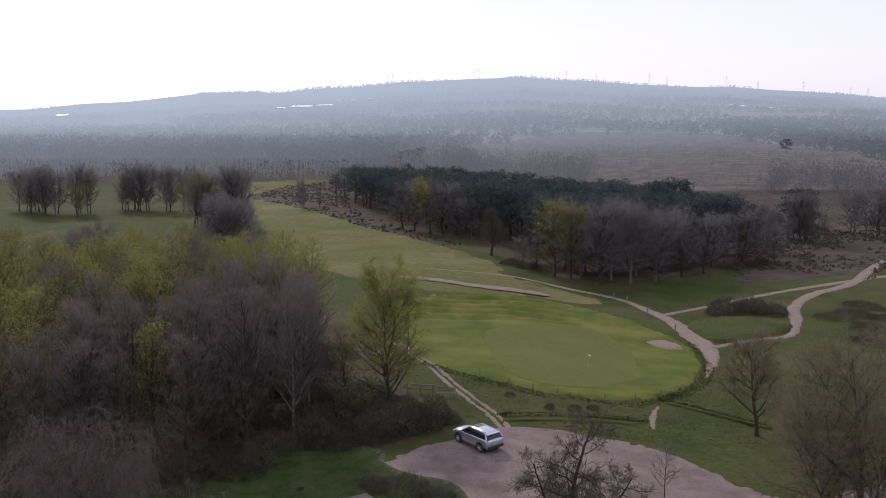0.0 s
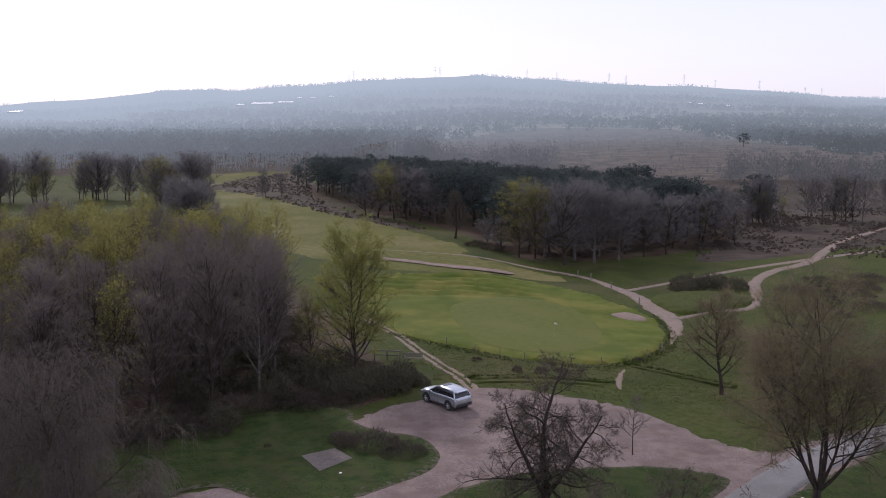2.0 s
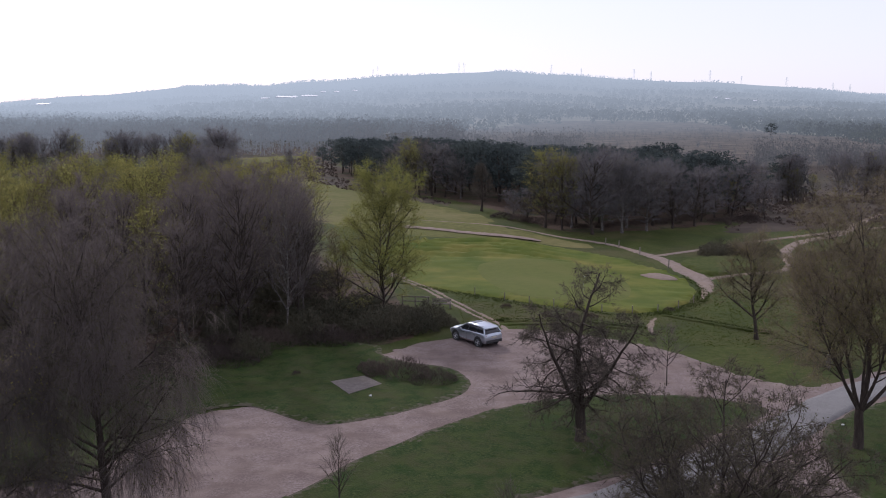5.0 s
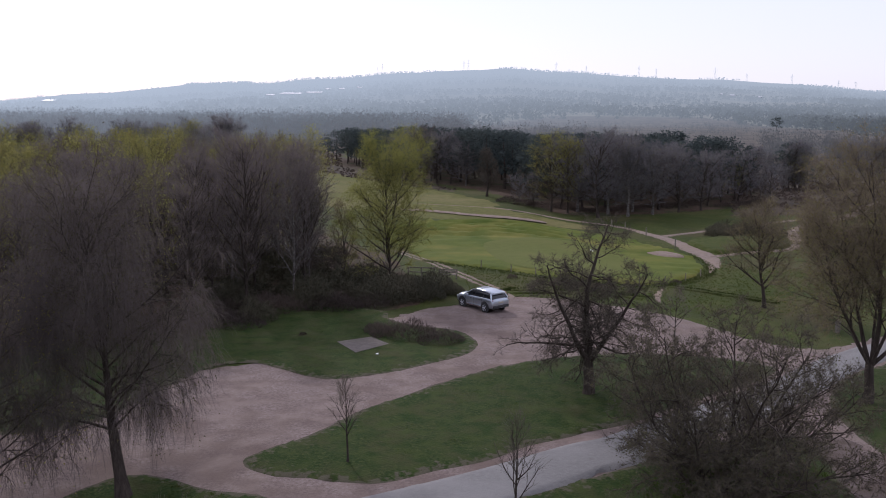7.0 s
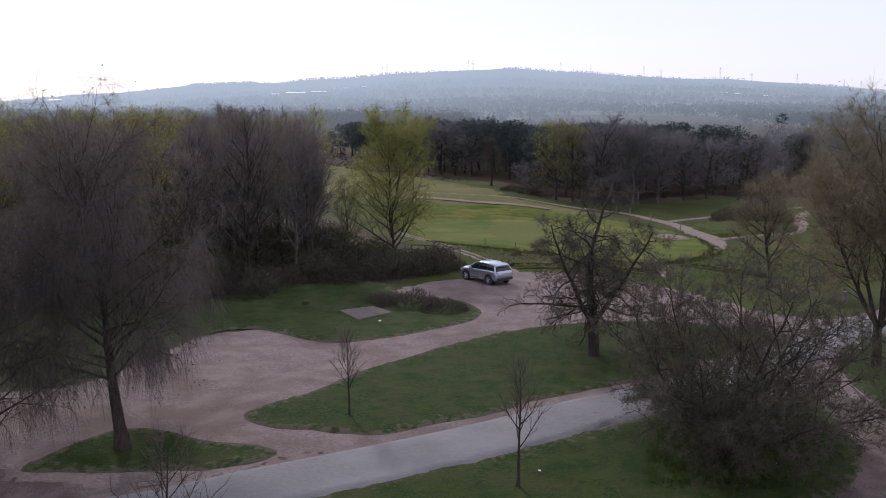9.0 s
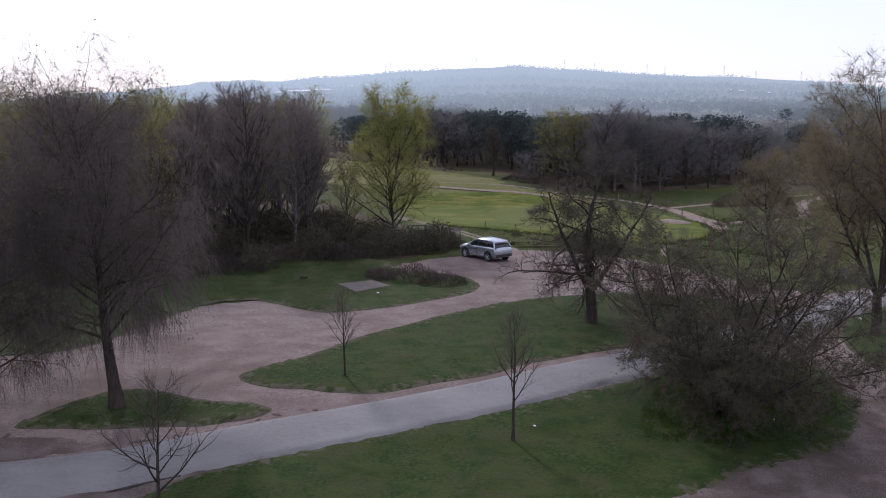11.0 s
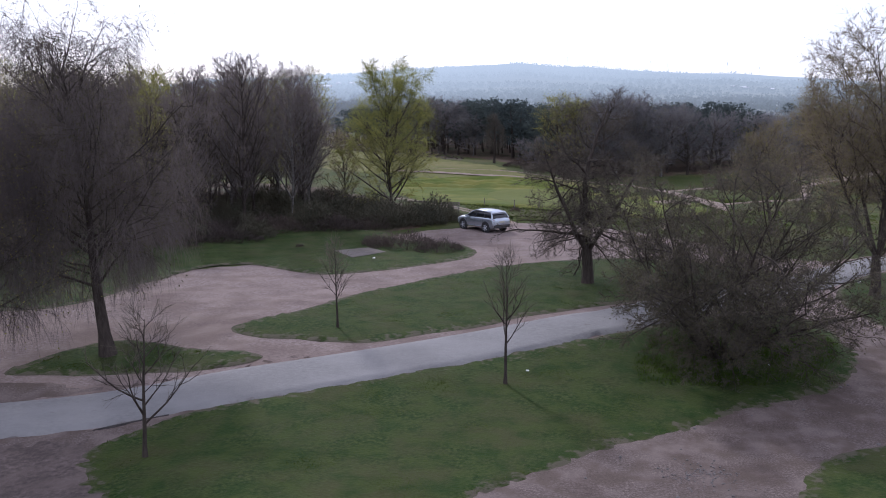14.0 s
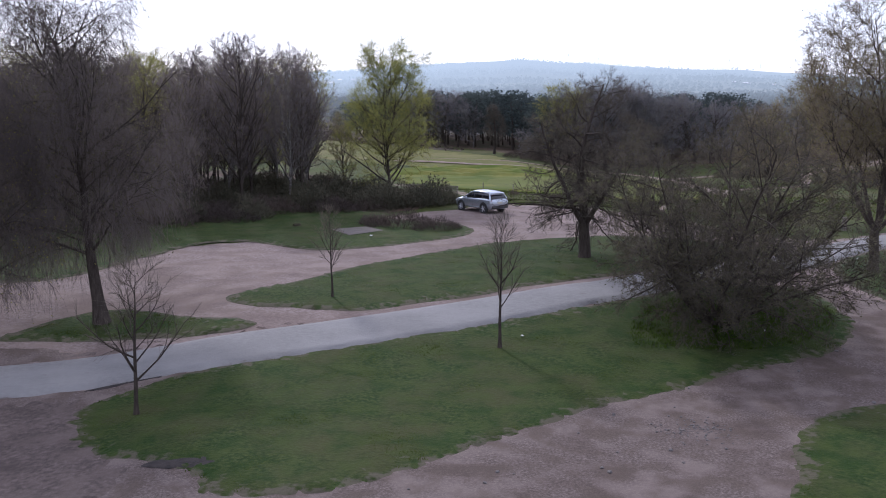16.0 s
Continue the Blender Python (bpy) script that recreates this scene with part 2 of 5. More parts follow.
# the far materials here emit painted haze over their own tones
M_HAZEBIRCH = painted_haze("painted_haze_birch_wood", [(0.085, 0.075, 0.068), (0.13, 0.116, 0.105), (0.18, 0.16, 0.14)], 0.9)
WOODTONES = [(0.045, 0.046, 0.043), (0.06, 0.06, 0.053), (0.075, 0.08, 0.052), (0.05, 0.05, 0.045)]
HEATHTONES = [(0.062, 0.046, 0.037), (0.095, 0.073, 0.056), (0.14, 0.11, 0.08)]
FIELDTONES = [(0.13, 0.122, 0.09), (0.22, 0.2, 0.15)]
M_HAZEWOOD = painted_haze("distant_woods", WOODTONES, 0.055)
M_HAZEFIELD = painted_haze("painted_haze_fields", FIELDTONES, 0.02)
M_HAZEHEATH = painted_haze("painted_haze_heath", HEATHTONES, 0.12)
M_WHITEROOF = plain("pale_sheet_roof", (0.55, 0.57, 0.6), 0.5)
# steel with painted haze in its emission, also on shed walls
M_HAZESTEEL = painted_haze("painted_haze_steel", [(0.1, 0.1, 0.1), (0.12, 0.12, 0.12)], 1.0)
M_STEEL = plain("galvanised_steel", (0.3, 0.31, 0.33), 0.6, 0.3)


# ---------------------------------------------------------------- builders
def mesh_data(name, verts, faces, material, smooth=False):
    me = bpy.data.meshes.new(name)
    me.from_pydata(verts, [], faces)
    if material:
        me.materials.append(material)
    if smooth:
        me.shade_smooth()
    me.update()
    return me


def piece(name, verts, faces, material, parent=None, label="", smooth=False):
    ob = new(name, mesh_data(name, verts, faces, material, smooth))
    if parent:
        ob.parent = parent
    if label:
        tagged(ob, label)
    return ob


def part(name, bm, material, parent, label="", smooth=False):
    me = bpy.data.meshes.new(name)
    bm.to_mesh(me)
    bm.free()
    me.materials.append(material)
    if smooth:
        me.shade_smooth()
    ob = new(name, me)
    ob.parent = parent
    if label:
        tagged(ob, label)
    return ob


def box(bm, c, s, turn=None, bevel=0.0):
    r = bmesh.ops.create_cube(bm, size=1.0)
    m = Matrix.Translation(c) @ (turn or Matrix()) @ Matrix.Diagonal((*s, 1))
    bmesh.ops.transform(bm, matrix=m, verts=r["verts"])
    if bevel:
        es = list({e for v in r["verts"] for e in v.link_edges})
        bmesh.ops.bevel(bm, geom=es, offset=bevel, segments=2, affect="EDGES", profile=0.6)


def rod(bm, a, b, r, n=6, r2=None):
    a, b = Vector(a), Vector(b)
    q = (b - a).to_track_quat("Z", "Y").to_matrix().to_4x4()
    bmesh.ops.create_cone(bm, cap_ends=True, segments=n, radius1=r, radius2=r if r2 is None else r2, depth=(b - a).length, matrix=Matrix.Translation((a + b) / 2) @ q)


def boxed(name, c, s, material, parent, label="", turn=None, bevel=0.01):
    bm = bmesh.new()
    box(bm, c, s, turn, bevel)
    return part(name, bm, material, parent, label)


def thing(name, x, y, z, rz=0.0):
    e = new(name)
    e.empty_display_size = 0.3
    e.matrix_basis = pose(x, y, z, 0, 0, rz)
    return e


# ---------------------------------------------------------------- the lie of the land
def ease(a, b, v):
    u = min(1.0, max(0.0, (v - a) / (b - a)))
    return u * u * (3 - 2 * u)


# the far ridge: tangent of the bearing from straight ahead, height of its crest
RIDGE = [(-1.2, 8), (-0.7, 14), (-0.49, 20), (-0.38, 33), (-0.285, 45), (-0.262, 53), (-0.205, 54), (-0.19, 51), (-0.12, 59), (-0.03, 70), (0.05, 76), (0.08, 79), (0.14, 72), (0.22, 67), (0.3, 62), (0.4, 54), (0.5, 43), (0.8, 30), (1.2, 16)]


def crest(k):
    if k <= RIDGE[0][0]:
        return RIDGE[0][1]
    for (a, ha), (b, hb) in zip(RIDGE, RIDGE[1:]):
        if k <= b:
            return ha + (hb - ha) * ease(a, b, k)
    return RIDGE[-1][1]


FRONT = [(-1.2, 430), (-0.08, 430), (0.0, 560), (0.06, 610), (0.14, 690), (0.29, 700), (0.36, 610), (0.43, 510), (0.5, 440), (1.2, 420)]


def wood_front(k):
    """Where the far woods begin along each bearing: near at the sides, behind the heath between."""
    for (p, u), (q, v) in zip(FRONT, FRONT[1:]):
        if k <= q:
            return u + (v - u) * ease(p, q, k)
    return 420


def land(x, y):
    z = -1.1 * ease(10, 24, x) * ease(30, 46, y) - 1.3 * ease(85, 115, y) - 1.1 * (1 - ease(26, 44, y)) - 0.5 * ease(8, 16, -x) * (1 - ease(40, 50, y))
    if y > 110:
        z += 0.5 * ease(110, 170, y) * noise.noise((x / 40, y / 40, 3.0))
    if y > 280:
        z += 6.0 * ease(280, 520, y)
    if y > 620:
        h = crest(x / y)
        u = (y - 620) / (1500 - 620)
        z += max(0.0, h - 5.0) * (u ** 1.15 if u < 1 else 1 - 0.5 * ease(1.0, 2.6, u)) + 5.0 * ease(620, 900, y) * noise.noise((x / 170, y / 130, 9.0))
    return z


def steps(marks):
    out = [marks[0][0]]
    for (a, s), (b, _) in zip(marks, marks[1:]):
        k = max(1, round((b - a) / s))
        out += [a + (b - a) * (i + 1) / k for i in range(k)]
    return out


gx = steps([(-3600, 300), (-1500, 60), (-420, 14), (-60, 2), (90, 14), (420, 60), (1500, 300), (3600, 300)])
gy = steps([(-400, 40), (-40, 6), (10, 2), (180, 6), (420, 16), (800, 30), (1700, 100), (4200, 100)])
gv = [(x, y, land(x, y)) for y in gy for x in gx]
nx = len(gx)
gf = [(j * nx + i, j * nx + i + 1, (j + 1) * nx + i + 1, (j + 1) * nx + i) for j in range(len(gy) - 1) for i in range(nx - 1)]
ground = piece("ground", gv, gf, M_GRASS, smooth=True)
ground.data.materials.append(M_HEATH)
# far fields and far heath have haze painted into their emission
for m in (M_HAZEFIELD, M_HAZEHEATH):
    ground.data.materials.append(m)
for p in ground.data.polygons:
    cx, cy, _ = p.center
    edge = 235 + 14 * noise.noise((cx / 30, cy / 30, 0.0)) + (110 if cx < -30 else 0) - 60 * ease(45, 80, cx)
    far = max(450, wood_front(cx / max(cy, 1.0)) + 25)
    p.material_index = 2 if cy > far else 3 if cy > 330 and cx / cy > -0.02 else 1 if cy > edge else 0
tagged(ground, "gently rolling rough grass and brown heath reaching the far ridge", "ground", kind="structure")

from mathutils.geometry import delaunay_2d_cdt
from mathutils.kdtree import KDTree


def smooth_loop(pts, closed=True, sub=5):
    n, out = len(pts), []
    for i in range(n if closed else n - 1):
        p0, p1, p2, p3 = (Vector(pts[(i + k) % n] if closed else pts[min(max(i + k, 0), n - 1)]) for k in (-1, 0, 1, 2))
        for s in range(sub):
            t = s / sub
            out.append(0.5 * (2 * p1 + (p2 - p0) * t + (2 * p0 - 5 * p1 + 4 * p2 - p3) * t * t + (3 * p1 - p0 - 3 * p2 + p3) * t ** 3))
    if not closed:
        out.append(Vector(pts[-1]))
    return out


def inside(loop, x, y):
    hit = False
    for i in range(len(loop)):
        ax, ay = loop[i][0], loop[i][1]
        bx, by = loop[i - 1][0], loop[i - 1][1]
        if (ay > y) != (by > y) and x < (bx - ax) * (y - ay) / (by - ay) + ax:
            hit = not hit
    return hit


def sheet(name, outline, material, label, category, lift=0.04, cell=0.8, rag=0.25, lump=0.0, smoothed=True, dish=0.0, kind="structure", edge=-0.02, extra=None, fade=0.85):
    """A patch of ground cover with a ragged, sloped rim, lying on the land."""
    loop = smooth_loop(outline, sub=6) if smoothed else [Vector(p) for p in outline]
    fine = []
    for i, p in enumerate(loop):
        q = loop[(i + 1) % len(loop)]
        k = max(1, int((q - p).length / (cell * 0.7)))
        fine += [p.lerp(q, s / k) for s in range(k)]
    fine = [p + rag * Vector((noise.noise((p.x * 0.35, p.y * 0.35, 1.0)) + 0.35 * noise.noise((p.x * 3, p.y * 3, 2.0)), noise.noise((p.x * 0.35, p.y * 0.35, 5.0)) + 0.35 * noise.noise((p.x * 3, p.y * 3, 7.0)))) for p in fine]
    xs, ys = [p.x for p in fine], [p.y for p in fine]
    inner, rng = [], random.Random(len(fine))
    y = min(ys) + cell / 2
    while y < max(ys):
        x = min(xs) + cell / 2
        while x < max(xs):
            px, py = x + rng.uniform(-0.3, 0.3) * cell, y + rng.uniform(-0.3, 0.3) * cell
            if inside(fine, px, py):
                inner.append(Vector((px, py)))
            x += cell
        y += cell
    nb = len(fine)
    vs, _, fs, _, _, _ = delaunay_2d_cdt(fine + inner, [(i, (i + 1) % nb) for i in range(nb)], [], 1, 1e-5)
    rim = {(round(p.x, 3), round(p.y, 3)) for p in fine}
    out, wear = [], []
    tree = KDTree(nb)
    for i, p in enumerate(fine):
        tree.insert((p.x, p.y, 0), i)
    tree.balance()
    for v in vs:
        on_rim = (round(v.x, 3), round(v.y, 3)) in rim
        z = edge if on_rim else lift + lump * noise.noise((v.x * 0.5, v.y * 0.5, 4.0)) + 0.4 * lump * noise.noise((v.x * 1.7, v.y * 1.7, 8.0))
        if dish and not on_rim:
            z -= dish
        if extra and not on_rim:
            z += extra(v.x, v.y)
        wear.append(0.7 * max(0.0, 1 - tree.find((v.x, v.y, 0))[2] / fade))
        out.append((v.x, v.y, land(v.x, v.y) + z))
    ob = piece(name, out, [tuple(f) for f in fs], material, smooth=True)
    ob.data.attributes.new("wear", "FLOAT", "POINT").data.foreach_set("value", wear)
    return tagged(ob, label, category, kind=kind)


def strip(name, line, widths, material, label, category, lift=0.06, rag=0.12, cross=4, kind="structure", crown=0.0):
    """A path or road of changing width along a line."""
    pts = smooth_loop(line, closed=False, sub=8)
    n = len(pts)
    v, f, wear = [], [], []
    for i, p in enumerate(pts):
        d = (pts[min(i + 1, n - 1)] - pts[max(i - 1, 0)]).normalized()
        side = Vector((-d.y, d.x))
        s = i / (n - 1) * (len(widths) - 1)
        k = min(int(s), len(widths) - 2)
        w = widths[k] + (widths[k + 1] - widths[k]) * (s - k)
        for c in range(cross + 1):
            u = c / cross * 2 - 1
            off = u * w / 2
            if abs(u) == 1:
                off += u * rag * noise.noise((p.x * 1.3 + u * 9, p.y * 1.3, 2.0))
            q = p + side * off
            wear.append(0.6 if abs(u) == 1 else 0.0)
            v.append((q.x, q.y, land(q.x, q.y) + (-0.02 if abs(u) == 1 else lift + crown * (1 - u * u))))
    m = cross + 1
    f = [(i * m + c, i * m + c + 1, (i + 1) * m + c + 1, (i + 1) * m + c) for i in range(n - 1) for c in range(cross)]
    ob = piece(name, v, f, material, smooth=True)
    ob.data.attributes.new("wear", "FLOAT", "POINT").data.foreach_set("value", wear)
    return tagged(ob, label, category, kind=kind)


# gravel of the car park and tracks, with lawns lying on it
GRAVEL = [(-42, 30), (-36, 44), (-26, 47), (-19.4, 49), (-16.8, 55), (-15.6, 56), (-8, 60), (-5.5, 68), (-4.6, 70.2), (-1.9, 73.1), (0.5, 74.8), (3, 77.2), (5.4, 78), (9.5, 77.8), (13.8, 75.9), (17.2, 75.4), (21.3, 72), (24.6, 66.8), (28.5, 65), (36, 69), (46, 66), (46, 8), (20, -10), (-20, -10), (-42, 8)]
sheet("gravel_car_park", GRAVEL, M_GRAVEL, "pale pinkish gravel car park and tracks with worn edges", "gravel", lift=0.045, cell=1.1, rag=0.35, lump=0.015)
sheet("stony_track", [(-22, 30.2), (-14, 30.8), (-11, 31.6), (-4, 33.6), (9, 39), (19.5, 46.5), (21.8, 45.2), (22.5, 41), (24, 36), (40, 34), (40, 6), (10, -6), (-14, -6), (-30, 10), (-34, 26)], M_DIRT, "brownish stony track worn into ruts and loose stones", "track", lift=0.075, cell=0.9, rag=0.5, lump=0.02)
sheet("bare_earth", [(-24, 34), (-20, 36.5), (-18.4, 35.5), (-14, 34.8), (-9, 34.6), (-8, 36.2), (-5, 37.3), (-3, 38), (-5.2, 36.9), (-10.8, 34.9), (-16.4, 33.4), (-26, 31.2)], M_DIRT, "bare brown earth beside the lane", "earth", lift=0.09, cell=0.6, rag=0.4, lump=0.05)
LAWN_NEAR = [(-12.0, 26.6), (-12.5, 28.5), (-11.7, 29.6), (-9.8, 31.2), (-5.25, 33.45), (1.15, 36.4), (8.35, 40.2), (13.2, 43.2), (17.5, 45.2), (18.6, 44.0), (18.4, 40.8), (17.7, 37.0), (16.6, 35.0), (14.7, 33.1), (12.8, 31.9), (10.5, 31), (7.9, 29.3), (4.9, 27.7), (1.9, 25.2), (-0.9, 23), (-3.4, 21.3), (-6.2, 21.2), (-7.4, 22.8), (-10.6, 24.4)]
LAWN_OAK = [(-10.4, 40.9), (-8.6, 42.8), (-6.7, 45.4), (-4.7, 48.4), (-1.6, 51.8), (1.3, 54.6), (4.0, 56.8), (7.8, 58.4), (14.1, 60), (18, 60.8), (21.6, 60.4), (22.3, 58.6), (18, 54), (13, 48.8), (9.1, 45.4), (6, 43.8), (3, 42), (-0.2, 40), (-3.5, 38.6), (-6.8, 38.8), (-8.8, 39.3)]
LAWN_ISLAND = [(-34, 41.5), (-26, 44.2), (-20, 46), (-17.6, 51), (-15.8, 56), (-13.4, 57), (-11, 55.8), (-9, 54.1), (-7, 53.5), (-4.3, 54.9), (-1.4, 56.8), (0.9, 58.9), (1.9, 61.6), (1.7, 64.3), (0.3, 66), (-2.3, 67.2), (-4.4, 69.2), (-5.5, 72.5), (-12, 74), (-22, 70), (-40, 58)]
LAWN_LEFT = [(-18.8, 36.2), (-17.6, 38.6), (-16, 40.2), (-13.8, 39.9), (-11.3, 38.4), (-9.1, 37.5), (-8, 36.7), (-9.1, 35.8), (-11.3, 35.4), (-13.9, 35.8), (-16.3, 36)]
LAWN_RIGHT = [(22.8, 51), (24.6, 55), (26.8, 57.6), (31, 60.6), (44, 68), (48, 52), (36, 44), (24, 42), (22.2, 45.5)]
LAWN_CORNER = [(8.6, 18.5), (9.5, 22.8), (10.2, 24.8), (11, 26.2), (12.5, 27.6), (14.6, 28.3), (22, 29.8), (28, 22), (18, 12)]
for o in (LAWN_NEAR, LAWN_OAK, LAWN_ISLAND, LAWN_LEFT, LAWN_RIGHT, LAWN_CORNER):
    sheet("lawn", o, M_LAWN, "mown green grass verge with worn, ragged edges", "grass", lift=0.12, cell=0.6, rag=0.26, lump=0.04, edge=0.05, fade=1.1)
sheet("damp_earth", [(-21, 27.6), (-16, 29.2), (-13, 29.9), (-11.8, 28.8), (-11.2, 26.6), (-10.2, 24.7), (-8.6, 22.9), (-10, 20.4), (-15, 18), (-22, 20)], M_DAMP, "dark damp earth churned beside the lane", "earth", lift=0.1, cell=0.6, rag=0.6, lump=0.04, edge=0.03)
sheet("mud_patch", [(-8.5, 23.1), (-8.0, 23.6), (-7.0, 23.7), (-6.4, 23.2), (-7.3, 22.9)], M_MUD, "dark wet mud patch in the worn grass", "mud", lift=0.135, cell=0.3, rag=0.35, lump=0.05, edge=0.09)
strip("gutter", [(-12.9, 30.25), (-12.2, 30.5), (-11.3, 30.8), (-10.4, 31.1)], [0.05, 0.3, 0.22, 0.05], M_MUD, "narrow dark strip along the edge of the lane", "gutter", lift=0.1, rag=0.2, cross=3)
strip("road", [(-60, 21.2), (-32, 27.6), (-16.4, 31.5), (-11.0, 32.7), (-5.3, 34.9), (1.2, 38.0), (6.2, 41.0), (8.9, 42.5), (16, 48.7), (25, 58.1), (29, 61.6), (34, 65), (48, 72), (90, 84)], [3.6, 3.6, 3.5, 3.4, 3.3, 3.2, 3.1], M_ROAD, "light grey worn asphalt lane with crumbling edges", "road", lift=0.19, rag=0.3, cross=12, crown=0.05)

# wood floor, golf course and paths beyond
WOODFLOOR = [(-66, 46), (-40, 54), (-30, 59), (-20, 65.5), (-12, 71.5), (-5, 73), (-1.2, 76.5), (-1.0, 82), (-4, 92), (-6, 106), (-12, 118), (-22, 132), (-40, 138), (-70, 134), (-80, 90)]
sheet("wood_floor", WOODFLOOR, M_LITTER, "dark brown leaf litter under the trees", "leaf litter", lift=0.07, cell=2.0, rag=0.8, lump=0.1)
sheet("wood_floor", [(-38, 304), (-24, 258), (-10, 226), (2, 206), (12, 186), (20, 164), (30, 158), (50, 166), (66, 178), (80, 214), (66, 250), (40, 268), (8, 292), (-18, 312)], M_LITTER, "dark brown ground sheet beneath the pines", "leaf litter", lift=0.1, cell=4.0, rag=1.5, lump=0.1)
FAIRWAY = [(-63, 286), (-82, 335), (-44, 352), (-30, 265), (-11, 216), (9, 176), (12, 160), (18, 154), (28, 141.5), (16, 142), (1.5, 144), (-14, 155), (-24, 168), (-38, 197)]
sheet("fairway", FAIRWAY, M_FAIRWAY, "long pale green mown golf fairway", "fairway", lift=0.08, cell=4.0, rag=1.2)
APRON = [(-1.6, 101.5), (-4.5, 112), (-8, 125), (-6, 138), (4, 140.5), (15, 140.4), (23.2, 135.8), (28.2, 127), (31.9, 116), (31.3, 106), (27.4, 95.8), (22.6, 90), (16.8, 87), (11.2, 87.6), (6.9, 91.4), (2.3, 96.2)]
def ridges(x, y):
    """Old ridges and hollows in the turf behind the putting green."""
    m = ease(122, 127, y) * (1 - ease(13, 22, x))
    return 0.45 * m * math.sin(2 * math.pi * (y + 0.12 * x + 1.2 * noise.noise((x / 9, y / 9, 0.0))) / 3.4) + 0.2 * ease(1.02, 1.3, math.hypot((x - 14.6) / 10.2, (y - 106.8) / 18.5)) * noise.noise((x / 4, y / 3, 6.0))


sheet("green_surround", APRON, M_APRON, "mown yellow-green turf sloping round the putting green", "turf", lift=0.24, cell=0.9, rag=0.4, lump=0.03, extra=ridges)
GREEN = [(5.4, 114.5), (7.4, 119.2), (11.5, 122.2), (17.3, 123.8), (21.6, 121), (23.8, 112.6), (23, 103.6), (20.4, 95.3), (16.8, 91), (12.4, 89.8), (8.7, 92.4), (6.5, 99.5)]
sheet("putting_green", GREEN, M_GREEN, "smooth pale green golf putting green", "putting green", lift=0.31, cell=1.6, rag=0.1, edge=0.262)
MOUND = [(34.8, 125), (38, 129.5), (42.7, 131), (47.5, 129), (50.4, 125.5), (47.8, 121.6), (42, 118.6), (37.4, 116), (35.2, 119)]
sheet("tee_mound", MOUND, M_GRASS, "low grassy mound between the paths", "turf", lift=0.45, cell=1.2, rag=0.3, lump=0.1)
sheet("long_bunker", [(-9.6, 158.4), (-2.4, 156.2), (7.3, 149.8), (16.6, 145.8), (16.2, 143.6), (8.6, 146.2), (-0.8, 152.6), (-8.4, 156.4)], M_SAND, "long narrow sandy bunker below a dark turf lip", "bunker", lift=0.27, cell=0.9, rag=0.3, edge=0.2)
sheet("bunker", [(27, 115.8), (29.2, 116.4), (31, 113.9), (30.7, 111.8), (28.4, 112.6)], M_SAND, "small sand bunker beside the putting green", "bunker", lift=0.42, cell=0.8, rag=0.2, edge=0.25)
HEATH_SIDE = [(-66, 300), (-58, 340), (-36, 345), (-28, 268), (-10, 222), (4, 196), (1, 192), (-14, 214), (-34, 252), (-46, 272)]
sheet("heath_patch", HEATH_SIDE, M_HEATH, "brown heather and dry grass beside the fairway", "heath", lift=0.14, cell=4.0, rag=3.0)
sheet("heath_patch", [(52, 158), (60, 172), (72, 190), (90, 212), (130, 240), (150, 200), (110, 182), (80, 168), (66, 160)], M_HEATH, "dark heather and dry grass beside the path", "heath", lift=0.1, cell=3.0, rag=2.0)
strip("path", [(-4, 166), (9.8, 160), (17.6, 155.7), (23.8, 150.6), (29.2, 143.8), (31.9, 135.6), (33.6, 128.2), (34.2, 120), (34.5, 114.1), (33, 106.7), (29.8, 98)], [0.5, 0.9, 1.2, 1.5, 2.3, 3.4, 2.4, 0.3], M_TRACK, "pale trodden sandy path along the golf green", "path", lift=0.1, rag=0.5)
strip("path", [(33, 132.5), (42, 138.7), (53.6, 147.4), (66.4, 155.6), (82.1, 163.6), (120, 180)], [1.1, 1.2, 1.6, 1.8], M_TRACK, "pale sandy path across the rough grass", "path", lift=0.12, rag=0.4)
strip("path", [(34.6, 113.5), (41.5, 117.4), (47.6, 120), (51.6, 128.2), (55, 137.5), (62.4, 148.3), (73.6, 158.2), (90.5, 180.9), (120, 210)], [0.9, 1.1, 2.0, 2.0, 2.2, 2.4], M_TRACK, "curving sandy path beside the gorse", "path", lift=0.14, rag=0.4)
for dx in (-0.35, 0.45):
    strip("path", [(5.6 + dx, 77.6), (4.6 + dx, 81.5), (3.0 + dx, 85.3), (0.6 + dx, 92.4), (-1.6 + dx, 100.4), (-6 + dx, 112)], [0.7, 0.5, 0.6, 0.5], M_TRACK, "narrow trodden wheel track in the grass", "path", lift=0.07, rag=0.3, cross=2)
strip("path", [(19.5, 79.5), (20.2, 83), (21.6, 86.5)], [0.5, 0.9, 0.4], M_TRACK, "bare earth patch worn in the grass", "path", lift=0.06, rag=0.3, cross=2)
for line in ([(6, 80.9), (11.5, 81.3), (19, 81.6)], [(22.6, 88), (26.3, 84.6), (30.5, 80.6)], [(5.5, 79.6), (12, 79.9), (18, 80.4)]):
    strip("ditch_bank", line, [0.6, 1.0, 0.5], M_GRASS, "low tussocky bank beside a shallow ditch", "bank", lift=0.14, rag=0.5, cross=4)


# ---------------------------------------------------------------- trees
UP = Vector((0, 0, 1))


